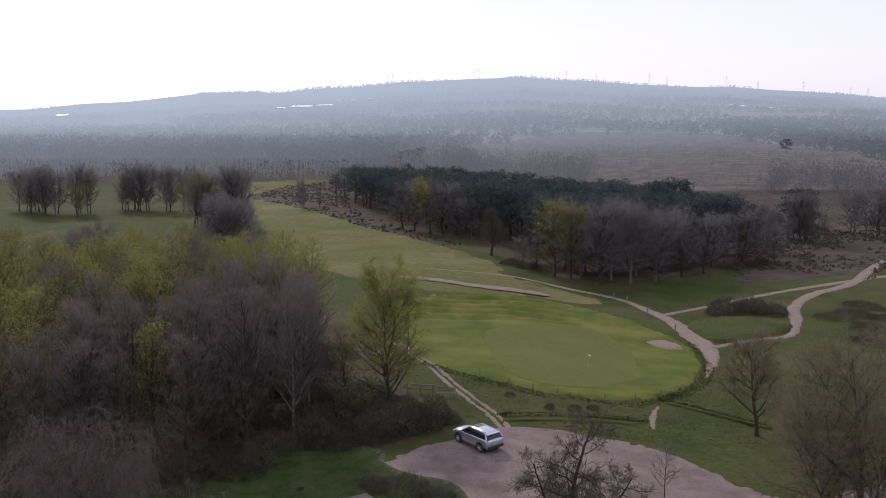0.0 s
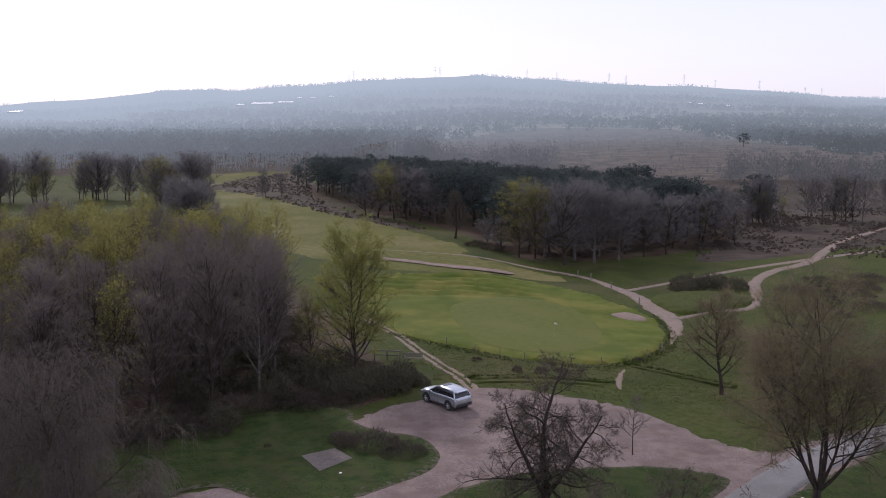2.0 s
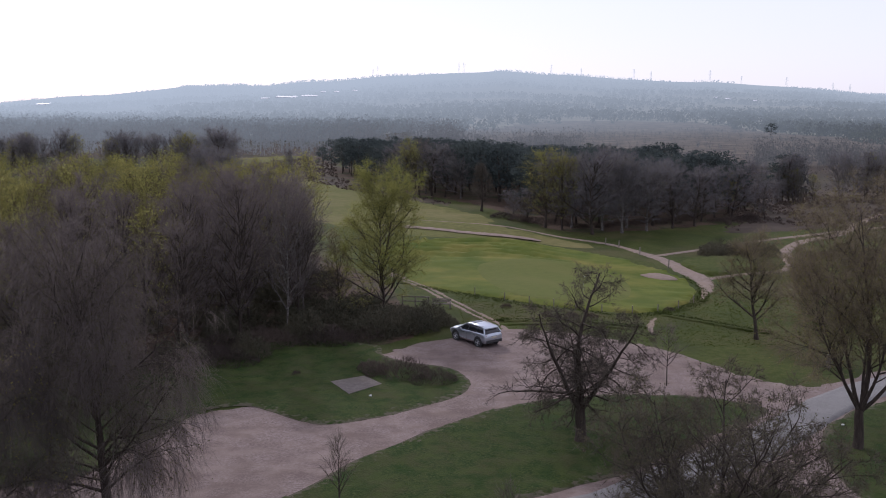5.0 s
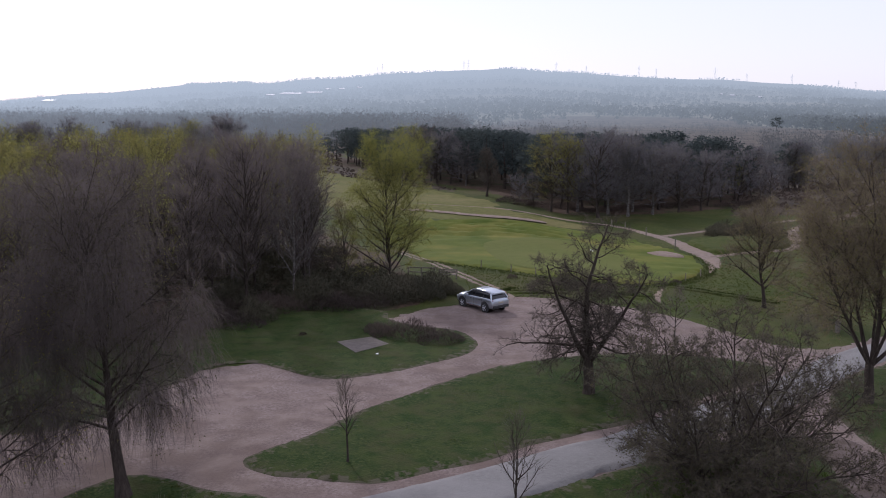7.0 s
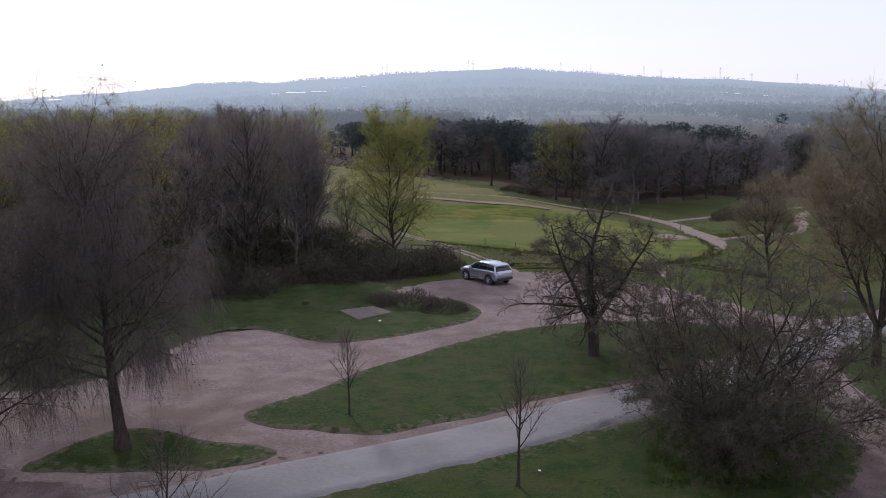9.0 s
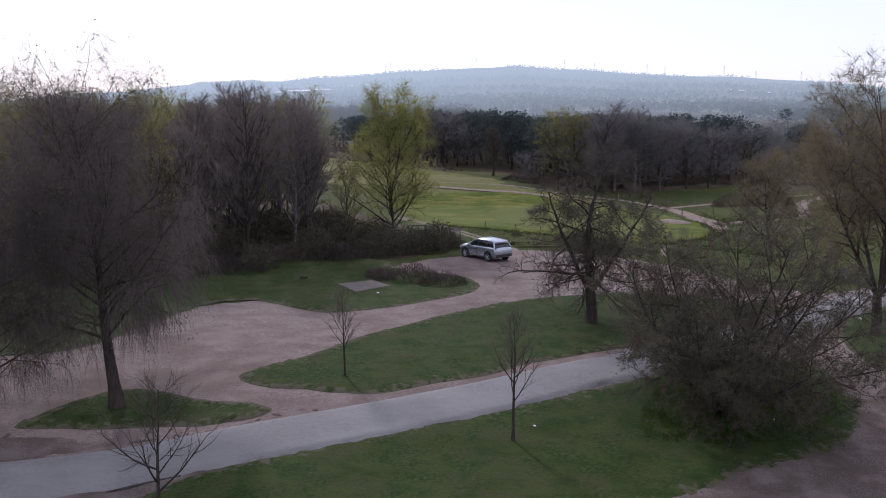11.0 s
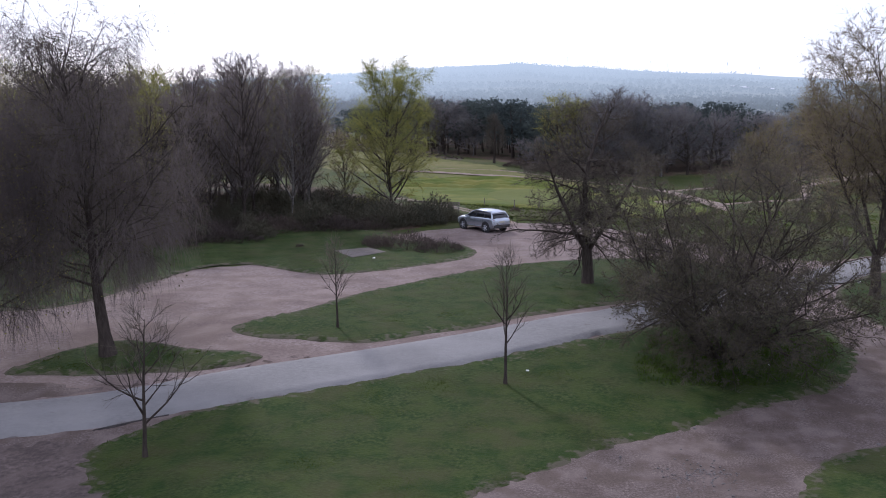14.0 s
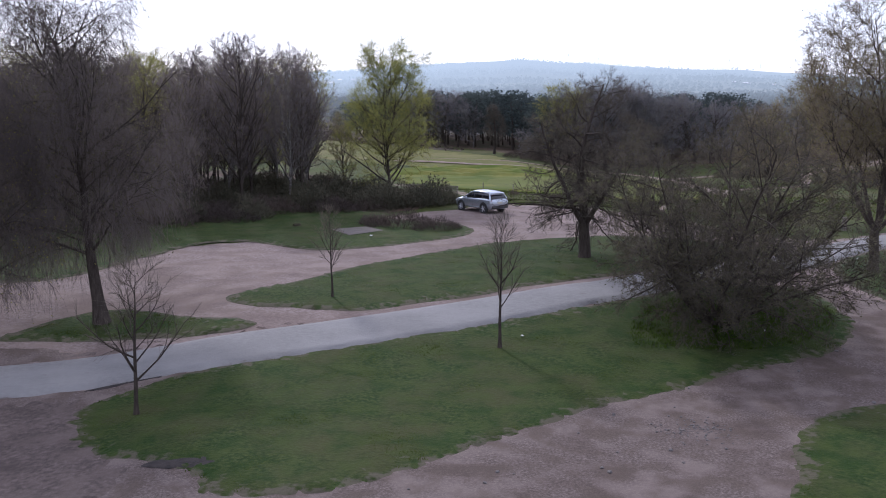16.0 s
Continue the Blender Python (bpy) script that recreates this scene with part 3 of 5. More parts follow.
class Growth:
    """Collects the wood, twigs and leaves of one tree."""

    def __init__(self, seed):
        self.r = random.Random(seed)
        self.wood, self.twig, self.leaf = ([], []), ([], []), ([], [])

    def unit(self):
        while True:
            v = Vector((self.r.uniform(-1, 1), self.r.uniform(-1, 1), self.r.uniform(-1, 1)))
            if 0.05 < v.length < 1:
                return v.normalized()

    def tube(self, pts, radii, n):
        V, F = self.wood
        base, k = len(V), len(pts)
        for i, (p, r) in enumerate(zip(pts, radii)):
            d = (pts[min(i + 1, k - 1)] - pts[max(i - 1, 0)]).normalized()
            a = d.orthogonal().normalized()
            if i and a.dot(last) < 0.5:
                a = (last - d * last.dot(d)).normalized()
            last, b = a, d.cross(a)
            for s in range(n):
                t = 2 * math.pi * s / n
                V.append(p + r * (math.cos(t) * a + math.sin(t) * b))
        for i in range(k - 1):
            for s in range(n):
                F.append((base + i * n + s, base + i * n + (s + 1) % n, base + (i + 1) * n + (s + 1) % n, base + (i + 1) * n + s))

    def ribbon(self, p, d, L, w, n, droop, curl):
        V, F = self.twig
        base, side = len(V), d.cross(self.unit()).normalized() * w
        pts = []
        if n == 1:
            V += [p - side, p + side, p + d * L]
            F.append((base, base + 1, base + 2))
            return [p.lerp(V[-1], 0.4), V[-1]]
        for i in range(n + 1):
            s = side * (1 - 0.6 * i / n)
            V.append(p - s)
            V.append(p + s)
            pts.append(p)
            d = (d + self.unit() * curl - UP * droop).normalized()
            p = p + d * (L / n)
        for i in range(n):
            F.append((base + 2 * i, base + 2 * i + 1, base + 2 * i + 3, base + 2 * i + 2))
        return pts

    def leaflet(self, p, s):
        V, F = self.leaf
        a = self.unit() * s
        b = a.cross(self.unit()).normalized() * s * 0.6
        k = len(V)
        V += [p - a * 1.1, p - b + a * 0.6, p + a * 0.8 + b * 0.9]
        F.append((k, k + 1, k + 2))

    def branch(self, p, d, L, r, lv, S):
        n = S["seg"][lv]
        pts, dirs = [p], []
        r_end = r * S["taper"][lv]
        for i in range(n):
            d = (d + self.unit() * S["wig"][lv] + UP * S["trop"][lv]).normalized()
            p = p + d * (L / n)
            pts.append(p)
            dirs.append(d)
        radii = [r_end + (r - r_end) * (1 - i / n) ** S.get("slim", 1.0) for i in range(n + 1)]
        if lv == 0:
            radii[0] *= S.get("flare", 1.45)
        self.tube(pts, radii, S["sides"][lv])
        at = lambda f: (pts[min(int(f * n), n - 1)].lerp(pts[min(int(f * n), n - 1) + 1], f * n - min(int(f * n), n - 1)), dirs[min(int(f * n), n - 1)], radii[min(int(f * n), n - 1)])
        if lv + 1 < len(S["seg"]):
            c, turn = S["kids"][lv], self.r.uniform(0, 6.3)
            for k in range(c):
                f = S["from"][lv] + (1 - S["from"][lv]) * ((k + self.r.uniform(0.1, 0.9)) / c)
                q, dd, rr = at(min(f, 0.999))
                turn += 2.4 + self.r.uniform(-0.5, 0.5)
                a = dd.orthogonal().normalized()
                a = (math.cos(turn) * a + math.sin(turn) * dd.cross(a)).normalized()
                ang = radians(S["angle"][lv] * self.r.uniform(0.75, 1.25) * (1 - S.get("close", 0.3) * f))
                cd = (dd * math.cos(ang) + a * math.sin(ang)).normalized()
                long = L * S["ratio"][lv] * S["shape"](f) if lv == 0 else L * S["ratio"][lv] * (1 - 0.45 * f)
                long *= self.r.uniform(0.75, 1.2)
                low = dict(S, trop=S["low"], kids=S["low_kids"]) if lv == 0 and f < S.get("sag", 0) else S
                self.branch(q, cd, long, min(rr * 0.75, max(0.012, 0.02 * long ** 1.1 * S.get("thick", 1.0))), lv + 1, low)
        else:
            for k in range(S["twigs"]):
                f = (k + self.r.random()) / S["twigs"]
                q, dd, _ = at(min(0.15 + 0.85 * f, 0.999))
                cd = (dd + self.unit() * S["spread"]).normalized()
                if "airy" in S and self.r.random() < S["airy"] * min(1, max(0, (q.z - 8) / 5)):
                    continue
                tl = S["twig"] * self.r.uniform(0.5, 1.3)
                tp = self.ribbon(q, cd, tl, S["twig_w"], S["twig_seg"], S["droop"], S["curl"])
                for _ in range(S["leaves"]):
                    if self.r.random() < S.get("leafiness", 1.0):
                        i = self.r.randrange(len(tp))
                        self.leaflet(tp[i] + self.unit() * 0.05, S["leaf"] * self.r.uniform(0.6, 1.3))


def oval(lo, hi):
    return lambda f: lo + (hi - lo) * math.sin(math.pi * min(1, max(0, f)) ** 0.8)


SPECIES = {
    "birch": dict(seg=(8, 3, 1), taper=(0.15, 0.3, 0.4), wig=(0.07, 0.14, 0.2), trop=(0.06, 0.14, 0.04), sides=(5, 3, 3), kids=(26, 6), angle=(44, 42), ratio=(0.34, 0.46), shape=lambda f: 0.75 + 0.45 * math.sin(math.pi * f) - 0.35 * f,
                  twigs=20, twig=0.85, twig_w=0.0115, twig_seg=1, droop=0.05, curl=0.18, spread=0.85, leaves=0, leaf=0.1, **{"from": (0.16, 0.15)}),
    "round": dict(seg=(7, 3, 1), taper=(0.2, 0.3, 0.4), wig=(0.1, 0.16, 0.2), trop=(0.05, 0.1, 0.03), sides=(5, 3, 3), kids=(22, 6), angle=(50, 46), ratio=(0.4, 0.46), shape=lambda f: 0.62 + 0.55 * math.sin(math.pi * f) - 0.1 * f,
                  twigs=24, twig=1.0, twig_w=0.016, twig_seg=1, droop=0.05, curl=0.18, spread=0.9, leaves=0, leaf=0.1, **{"from": (0.12, 0.12)}),
    "silver": dict(seg=(11, 6, 4, 3), taper=(0.12, 0.25, 0.4, 0.4), wig=(0.1, 0.16, 0.2, 0.2), trop=(0.05, 0.08, -0.02, -0.16), sides=(9, 5, 3, 3), kids=(30, 7, 4), angle=(48, 44, 46), ratio=(0.33, 0.44, 0.5), shape=lambda f: 0.85 + 0.4 * math.sin(math.pi * f) - 0.42 * f,
                   twigs=9, twig=1.1, twig_w=0.0058, twig_seg=3, droop=0.34, curl=0.16, spread=0.7, leaves=1, leafiness=0.35, leaf=0.05, thick=0.5, slim=1.5, **{"from": (0.2, 0.12, 0.1)}),
    "weeping": dict(seg=(9, 6, 4, 3), taper=(0.2, 0.3, 0.4, 0.4), wig=(0.1, 0.17, 0.2, 0.25), trop=(0.07, 0.07, 0.02, -0.06), sides=(7, 5, 4, 3), kids=(9, 6, 4), angle=(46, 44, 50), ratio=(0.4, 0.46, 0.52), shape=lambda f: 1.0 - 0.35 * f,
                    twigs=8, twig=1.0, twig_w=0.0075, twig_seg=3, droop=0.3, curl=0.15, spread=0.7, leaves=1, leafiness=0.2, leaf=0.05, **{"from": (0.3, 0.2, 0.15)}),
    "gnarled": dict(seg=(9, 7, 6, 4), taper=(0.2, 0.25, 0.35, 0.4), wig=(0.3, 0.36, 0.34, 0.3), trop=(0.04, 0.02, 0.0, 0.0), sides=(8, 6, 4, 3), kids=(12, 6, 5), angle=(70, 58, 52), ratio=(0.42, 0.46, 0.52), shape=lambda f: 1.15 - 0.7 * f,
                    twigs=5, twig=0.5, twig_w=0.007, twig_seg=2, droop=0.02, curl=0.3, spread=0.7, leaves=0, leaf=0.05, thick=1.2, close=0.25, **{"from": (0.14, 0.15, 0.15)}),
    "sapling": dict(seg=(8, 5, 3), taper=(0.12, 0.2, 0.35), wig=(0.05, 0.13, 0.2), trop=(0.08, 0.12, 0.06), sides=(7, 4, 3), kids=(18, 6), angle=(66, 40), ratio=(0.36, 0.42), shape=lambda f: 1.2 - 0.95 * f,
                    twigs=5, twig=0.42, twig_w=0.006, twig_seg=2, droop=0.0, curl=0.18, spread=0.5, leaves=0, leaf=0.05, thick=0.8, **{"from": (0.34, 0.25)}),
    "thorn": dict(seg=(7, 5, 4, 3), taper=(0.25, 0.3, 0.4, 0.4), wig=(0.16, 0.22, 0.26, 0.28), trop=(0.03, 0.0, -0.02, 0.0), sides=(6, 4, 3, 3), kids=(10, 6, 4), angle=(60, 52, 52), ratio=(0.44, 0.46, 0.5), shape=lambda f: 1.15 - 0.6 * f,
                  twigs=8, twig=0.5, twig_w=0.0075, twig_seg=2, droop=0.0, curl=0.24, spread=0.9, leaves=1, leafiness=0.4, leaf=0.045, thick=0.7, **{"from": (0.2, 0.12, 0.1)}),
    "broad": dict(seg=(8, 5, 4, 3), taper=(0.14, 0.3, 0.4, 0.4), wig=(0.1, 0.18, 0.22, 0.25), trop=(0.06, 0.09, 0.05, 0.02), sides=(9, 5, 4, 3), kids=(22, 6, 5), angle=(60, 46, 48), ratio=(0.38, 0.42, 0.5), shape=lambda f: 1.2 - 0.78 * f,
                  twigs=9, twig=0.8, twig_w=0.0095, twig_seg=2, droop=0.05, curl=0.2, spread=0.85, leaves=1, leafiness=0.3, leaf=0.055, **{"from": (0.2, 0.15, 0.12)}),
}


def make_tree(name, label, species, seed, h, r, x, y, rz=0.0, lean=(0, 0), bark=M_BARK, twig_mat=M_TWIG, leaf_mat=None, category="tree", group="", stems=1, stem_spread=0.0, fork=0.0, reach=(0.62, 0.9), dome=0.0, first=1.0, **change):
    S = dict(SPECIES[species], **change)
    if not leaf_mat:
        S["leaves"] = 0
    g = Growth(seed)
    foot = Vector((0, 0, 0))
    if fork:
        pts = [Vector((lean[0] * fork * u + 0.06 * math.sin(5 * u), lean[1] * fork * u, fork * u - 0.12)) for u in (0, 0.08, 0.3, 0.55, 0.8, 1.04)]
        g.tube(pts, [r * 1.55, r * 1.2, r * 1.02, r * 0.95, r * 0.92, r * 0.8], 12)
        foot = Vector((lean[0] * fork, lean[1] * fork, fork - 0.1))
    for k in range(stems):
        a = 2.4 * k + g.r.uniform(-0.3, 0.3)
        tilt = radians(stem_spread) * math.sqrt((k + 0.5) / stems)
        d = Vector(((0 if fork else lean[0]) + math.sin(tilt) * math.cos(a), lean[1] + math.sin(tilt) * math.sin(a), math.cos(tilt))).normalized()
        if fork and k == 0:
            d = Vector((0.04, 0, 1)).normalized()
        start = Vector((0.35 * math.cos(a), 0.35 * math.sin(a), -0.1)) if stems > 1 else Vector((0, 0, -0.12))
        if fork:
            g.branch(foot + 0.3 * r * Vector((math.cos(a), math.sin(a), 0)), d, (h - fork) * (first if k == 0 else g.r.uniform(*reach) * (1 - dome * tilt / 1.57)), r * (0.6 if k == 0 else g.r.uniform(0.35, 0.5)), 0, dict(S, flare=1.0))
            continue
        g.branch(start, d, h * (g.r.uniform(0.75, 1.0) * (1 - dome * tilt / 1.57) if stems > 1 else 0.93), r * (g.r.uniform(0.6, 1) if stems > 1 else 1), 0, S)
    e = thing(name, x, y, land(x, y), rz)
    piece("trunk", *g.wood, bark, e, smooth=True)
    piece("crown", *g.twig, twig_mat, e)
    if g.leaf[0]:
        piece("leaves", *g.leaf, leaf_mat, e)
    return tagged(e, label, category, group)


def plant(src, x, y, s=1.0, rz=0.0, sx=None, dz=0.0):
    sx = sx or s
    return copy_thing(src, Matrix.Translation((x, y, land(x, y) + dz)) @ pose(0, 0, 0, 0, 0, rz) @ Matrix.Diagonal((sx, sx, s, 1)))


# single trees round the car park
make_tree("weeping_birch", "tall bare weeping birch with long hanging twigs on a grass verge", "silver", 11, 13.9, 0.31, -15.2, 38.2, lean=(-0.16, 0.02), bark=M_BARK, twig_mat=M_TWIGGREY, leaf_mat=M_BUDDARK, kids=(52, 9, 5), wig=(0.07, 0.18, 0.2, 0.2), angle=(66, 48, 48), ratio=(0.37, 0.44, 0.5), trop=(0.02, 0.07, -0.06, -0.3), shape=lambda f: 1.35 - 0.3 * f - 0.35 * f * f, twigs=10, twig=1.4, twig_w=0.0062, droop=0.45, airy=0.45, sag=0.58, low=(0.02, -0.015, -0.1, -0.36), low_kids=(52, 11, 5), leafiness=0.6, **{"from": (0.24, 0.12, 0.1)})
make_tree("weeping_birch", "smaller weeping birch with olive buds at the edge of the verge", "silver", 12, 10.8, 0.2, -20.5, 36.2, bark=M_BARK, twig_mat=M_TWIGGREY, leaf_mat=M_BUD, kids=(30, 8, 5), angle=(66, 48, 48), ratio=(0.38, 0.44, 0.5), trop=(0.05, 0.04, -0.08, -0.34), shape=lambda f: 1.25 - 0.6 * f, leaves=1, leafiness=0.3, twig=1.6, droop=0.5, twigs=7, **{"from": (0.14, 0.12, 0.1)})
make_tree("gnarled_tree", "bare gnarled tree with crooked spreading limbs beside the gravel", "gnarled", 5, 11.2, 0.33, 8.0, 50.6, lean=(-0.02, 0), twig_mat=M_TWIGDARK, rz=40, fork=2.2, stems=4, stem_spread=52, reach=(0.62, 0.78), dome=0.0, first=0.92,
          kids=(24, 9, 5), angle=(94, 54, 54), ratio=(0.46, 0.42, 0.48), shape=lambda f: 1.2 - 0.75 * f, wig=(0.16, 0.32, 0.36, 0.3), trop=(0.06, -0.012, 0.0, -0.04), twigs=8, twig=0.36, twig_w=0.0072, twig_seg=1, sides=(8, 5, 3, 3), seg=(10, 7, 4, 2), thick=0.8, close=0.35, **{"from": (0.05, 0.2, 0.1)})
make_tree("birch_tree", "tall bare birch with fine tan upper twigs on the verge", "silver", 23, 15.0, 0.3, 25.4, 52.1, bark=M_BARK, twig_mat=M_TWIGTAN, leaf_mat=M_BUD, fork=2.6, stems=7, stem_spread=50, reach=(0.8, 0.95), dome=0.15, kids=(17, 7, 4), ratio=(0.4, 0.45, 0.5), trop=(0.07, 0.05, 0.0, -0.06), twig=0.8, twigs=11, twig_seg=1, twig_w=0.0095, seg=(10, 5, 3, 2), leafiness=0.45)
make_tree("hawthorn_bush", "large bare many-stemmed hawthorn thicket on the lawn", "thorn", 31, 10.6, 0.13, 11.6, 36.8, twig_mat=M_TWIGDARK, leaf_mat=M_BUDDARK, stems=17, stem_spread=66, dome=0.52, category="bush", kids=(12, 6, 4), seg=(7, 5, 3, 2), twigs=13, twig=0.42, twig_w=0.0085, twig_seg=1, leafiness=0.45)
make_tree("young_tree", "slim bare young tree planted in the lawn", "sapling", 41, 5.4, 0.075, 2.1, 33.7, twig_mat=M_TWIGDARK, group="young trees by the lane", ratio=(0.46, 0.42), angle=(52, 36))
make_tree("young_tree", "small bare young tree on the grass verge", "sapling", 42, 4.3, 0.06, -5.3, 40.5, twig_mat=M_TWIGDARK, group="young trees by the lane", ratio=(0.46, 0.42), angle=(56, 38))
make_tree("young_tree", "bare young tree with low spreading branches beside the lane", "sapling", 43, 5.2, 0.085, -10.1, 27.5, twig_mat=M_TWIGDARK, group="young trees by the lane", ratio=(0.5, 0.46), angle=(70, 42), twigs=7, **{"from": (0.26, 0.25)})
make_tree("young_tree", "small bare young tree beside the gravel", "sapling", 44, 4.6, 0.05, 16.4, 62.8, twig_mat=M_TWIG, group="young trees by the lane", ratio=(0.46, 0.42))
make_tree("budding_tree", "rounded budding tree with twisting limbs beyond the car park", "broad", 52, 8.8, 0.18, 28.8, 78.6, twig_mat=M_TWIGTAN, leaf_mat=M_BUD, leafiness=0.5, ratio=(0.52, 0.44, 0.5), angle=(64, 46, 48), shape=lambda f: 1.1 - 0.6 * f)
make_tree("budding_birch", "yellow-green birch in young leaf beside the shrubs", "broad", 61, 12.6, 0.14, -5.2, 82.5, bark=M_BARK, twig_mat=M_LEAF, leaf_mat=M_LEAF, leafiness=0.6, leaf=0.05, leaves=1, thick=0.7, ratio=(0.44, 0.42, 0.5), kids=(42, 6, 5), twigs=14, shape=lambda f: 1.15 - 0.45 * f, angle=(58, 46, 48), trop=(0.07, 0.05, 0.0, -0.02), **{"from": (0.1, 0.1, 0.1)})
make_tree("small_birch", "small yellow-green birch beside a larger one", "birch", 62, 7.2, 0.1, -9.6, 84.5, twig_mat=M_TWIGTAN, leaf_mat=M_LEAF, leaves=1, leafiness=0.7, leaf=0.06, kids=(18, 5), ratio=(0.42, 0.46), shape=lambda f: 1.1 - 0.6 * f, **{"from": (0.12, 0.1)})
make_tree("budding_birch", "leafing tree with small yellow-green leaves at the car park edge", "broad", 63, 11.5, 0.2, -25.5, 42.5, twig_mat=M_TWIGTAN, leaf_mat=M_LEAF, leaves=1, leafiness=0.7, leaf=0.07)
make_tree("birch_tree", "bare birch with fine twigs beyond the verge", "broad", 24, 13.5, 0.28, 33.5, 57.5, bark=M_BIRCHBARK, twig_mat=M_TWIGGREY, leaf_mat=M_BUD)

# the wood: a few kinds, planted many times
bare = [make_tree("bare_birch", "slender bare birch with purple-brown twigs in the wood", "birch", 100 + k, 12.8, 0.13, x, y, bark=M_BIRCHBARK if k == 1 else M_BARK, twig_mat=M_TWIG, leaf_mat=M_BUD, leaves=1, leafiness=0.1, leaf=0.055, group="birches of the wood", kids=(24 + 2 * k, 6))
        for k, (x, y) in enumerate(((-14, 84), (-12.6, 81.5), (-17, 78), (-20.5, 83)))]
green = [make_tree("leafing_birch", "slender birch with yellow-green young leaves in the wood", "birch", 120 + k, 12.8, 0.12, x, y, twig_mat=M_BUD, leaf_mat=M_LEAF, leaves=1, leafiness=0.9 - 0.2 * k, leaf=0.08, twigs=16, group="leafing birches of the wood")
         for k, (x, y) in enumerate(((-22, 112), (-26, 108), (-37, 80)))]
WOOD = [(-64, 52), (-42, 57), (-30, 62), (-21, 68), (-14, 73), (-9.5, 78), (-10, 90), (-11, 103), (-16, 114), (-26, 124), (-44, 126), (-66, 122)]
LEAFING = [(-37, 70, 5), (-38, 79, 6), (-33, 92, 6), (-24, 112, 9), (-44, 104, 9), (-56, 90, 10), (-38, 120, 7)]
rng = random.Random(7)
spots = [(t.location.x, t.location.y) for t in bare + green] + [(-5.2, 82.5), (-9.2, 84.5)]
tries = 0
while len(spots) < 196 and tries < 9000:
    tries += 1
    x, y = rng.uniform(-66, -8), rng.uniform(50, 127)
    if inside(WOOD, x, y) and (y < 78 or x < -0.145 * y) and all((x - a) ** 2 + (y - b) ** 2 > 2.8 ** 2 for a, b in spots):
        spots.append((x, y))
        leafing = any(math.hypot(x - a, y - b) < c * rng.uniform(0.7, 1.3) for a, b, c in LEAFING) or rng.random() < (0.3 if y > 84 else 0.07)
        src = rng.choice(green if leafing else bare)
        s = rng.uniform(0.82, 1.1) * (0.9 if y < 70 else 1.0)
        plant(src, x, y, s, rng.uniform(0, 360), s * rng.uniform(0.9, 1.25))


# ---------------------------------------------------------------- shrubs
def make_shrub(name, label, seed, w, d, h, x, y, material, n=700, blade=0.3, rz=0.0, group="", width=0.03, leaves=0, leaf_mat=None, category="bush"):
    """A dense mound of canes and sprays."""
    g = Growth(seed)
    for k in range(n):
        a, q = g.r.uniform(0, 6.283), math.sqrt(g.r.random())
        rx, ry = math.cos(a) * q, math.sin(a) * q
        top = h * math.sqrt(max(0.05, 1 - q * q)) * (0.75 + 0.5 * noise.noise((rx * 2.2 + seed, ry * 2.2, 0.0)))
        p = Vector((rx * w / 2, ry * d / 2, top * g.r.random() ** 0.6))
        o = Vector((rx, ry, 0.9)).normalized()
        pts = g.ribbon(p, (o + g.unit() * 0.8).normalized(), blade * g.r.uniform(0.6, 1.5), width, 1, 0.05, 0.3)
        for _ in range(leaves):
            g.leaflet(g.r.choice(pts) + g.unit() * 0.1, 0.07 * g.r.uniform(0.6, 1.4))
    e = thing(name, x, y, land(x, y), rz)
    piece("foliage", *g.twig, material, e)
    if leaves:
        piece("leaves", *g.leaf, leaf_mat, e)
    return tagged(e, label, category, group)


gorse = [make_shrub("gorse_bush", "dense dark gorse bush at the edge of the wood", 200 + k, 4.2, 3.4, 2.2, x, y, M_GORSE, n=1200, blade=0.3, width=0.045, group="dark shrubs along the wood", leaves=1, leaf_mat=M_GORSE)
         for k, (x, y) in enumerate(((-2.2, 77.2), (-5.6, 75.3)))]
bramble = [make_shrub("bramble_thicket", "low tangled brown bramble thicket", 210 + k, 5.0, 3.4, 1.45, x, y, M_BRAMBLE, n=1400, blade=0.34, width=0.024, group="bramble thickets")
           for k, (x, y) in enumerate(((-3.2, 64.0), (-9.5, 73.2)))]
plant(bramble[0], -0.6, 62.3, 0.75, 20, 0.72)
plant(bramble[0], -5.2, 64.9, 0.7, 120, 0.6)
for k in range(34):
    u = k / 33
    x = -1.2 - 50 * u + rng.uniform(-1, 1)
    base = 76.5 - 14.5 * ease(0, 0.5, u) - 8 * max(0, u - 0.5)
    y = base + rng.uniform(0.2, 3.8)
    plant(rng.choice(gorse + bramble), x, y, rng.uniform(0.7, 1.35), rng.uniform(0, 360), rng.uniform(0.8, 1.25))
for k in range(140):
    x, y = rng.uniform(-50, -7), rng.uniform(62, 108)
    if inside(WOOD, x, y):
        plant(rng.choice(gorse + bramble), x, y, rng.uniform(0.6, 1.2), rng.uniform(0, 360), rng.uniform(0.8, 1.4))
for x, y, s, q in ((-3, 80.5, 0.8, 1.1), (-6.5, 80.5, 1.0, 1.2), (-9.5, 79.5, 1.3, 1.2), (-4.2, 84, 0.5, 1.0), (0.6, 79.3, 0.5, 0.6), (-7.5, 86.5, 0.9, 1.2), (-12.2, 77.5, 1.2, 1.2)):
    plant(gorse[0], x, y, s, 50 * x, q)
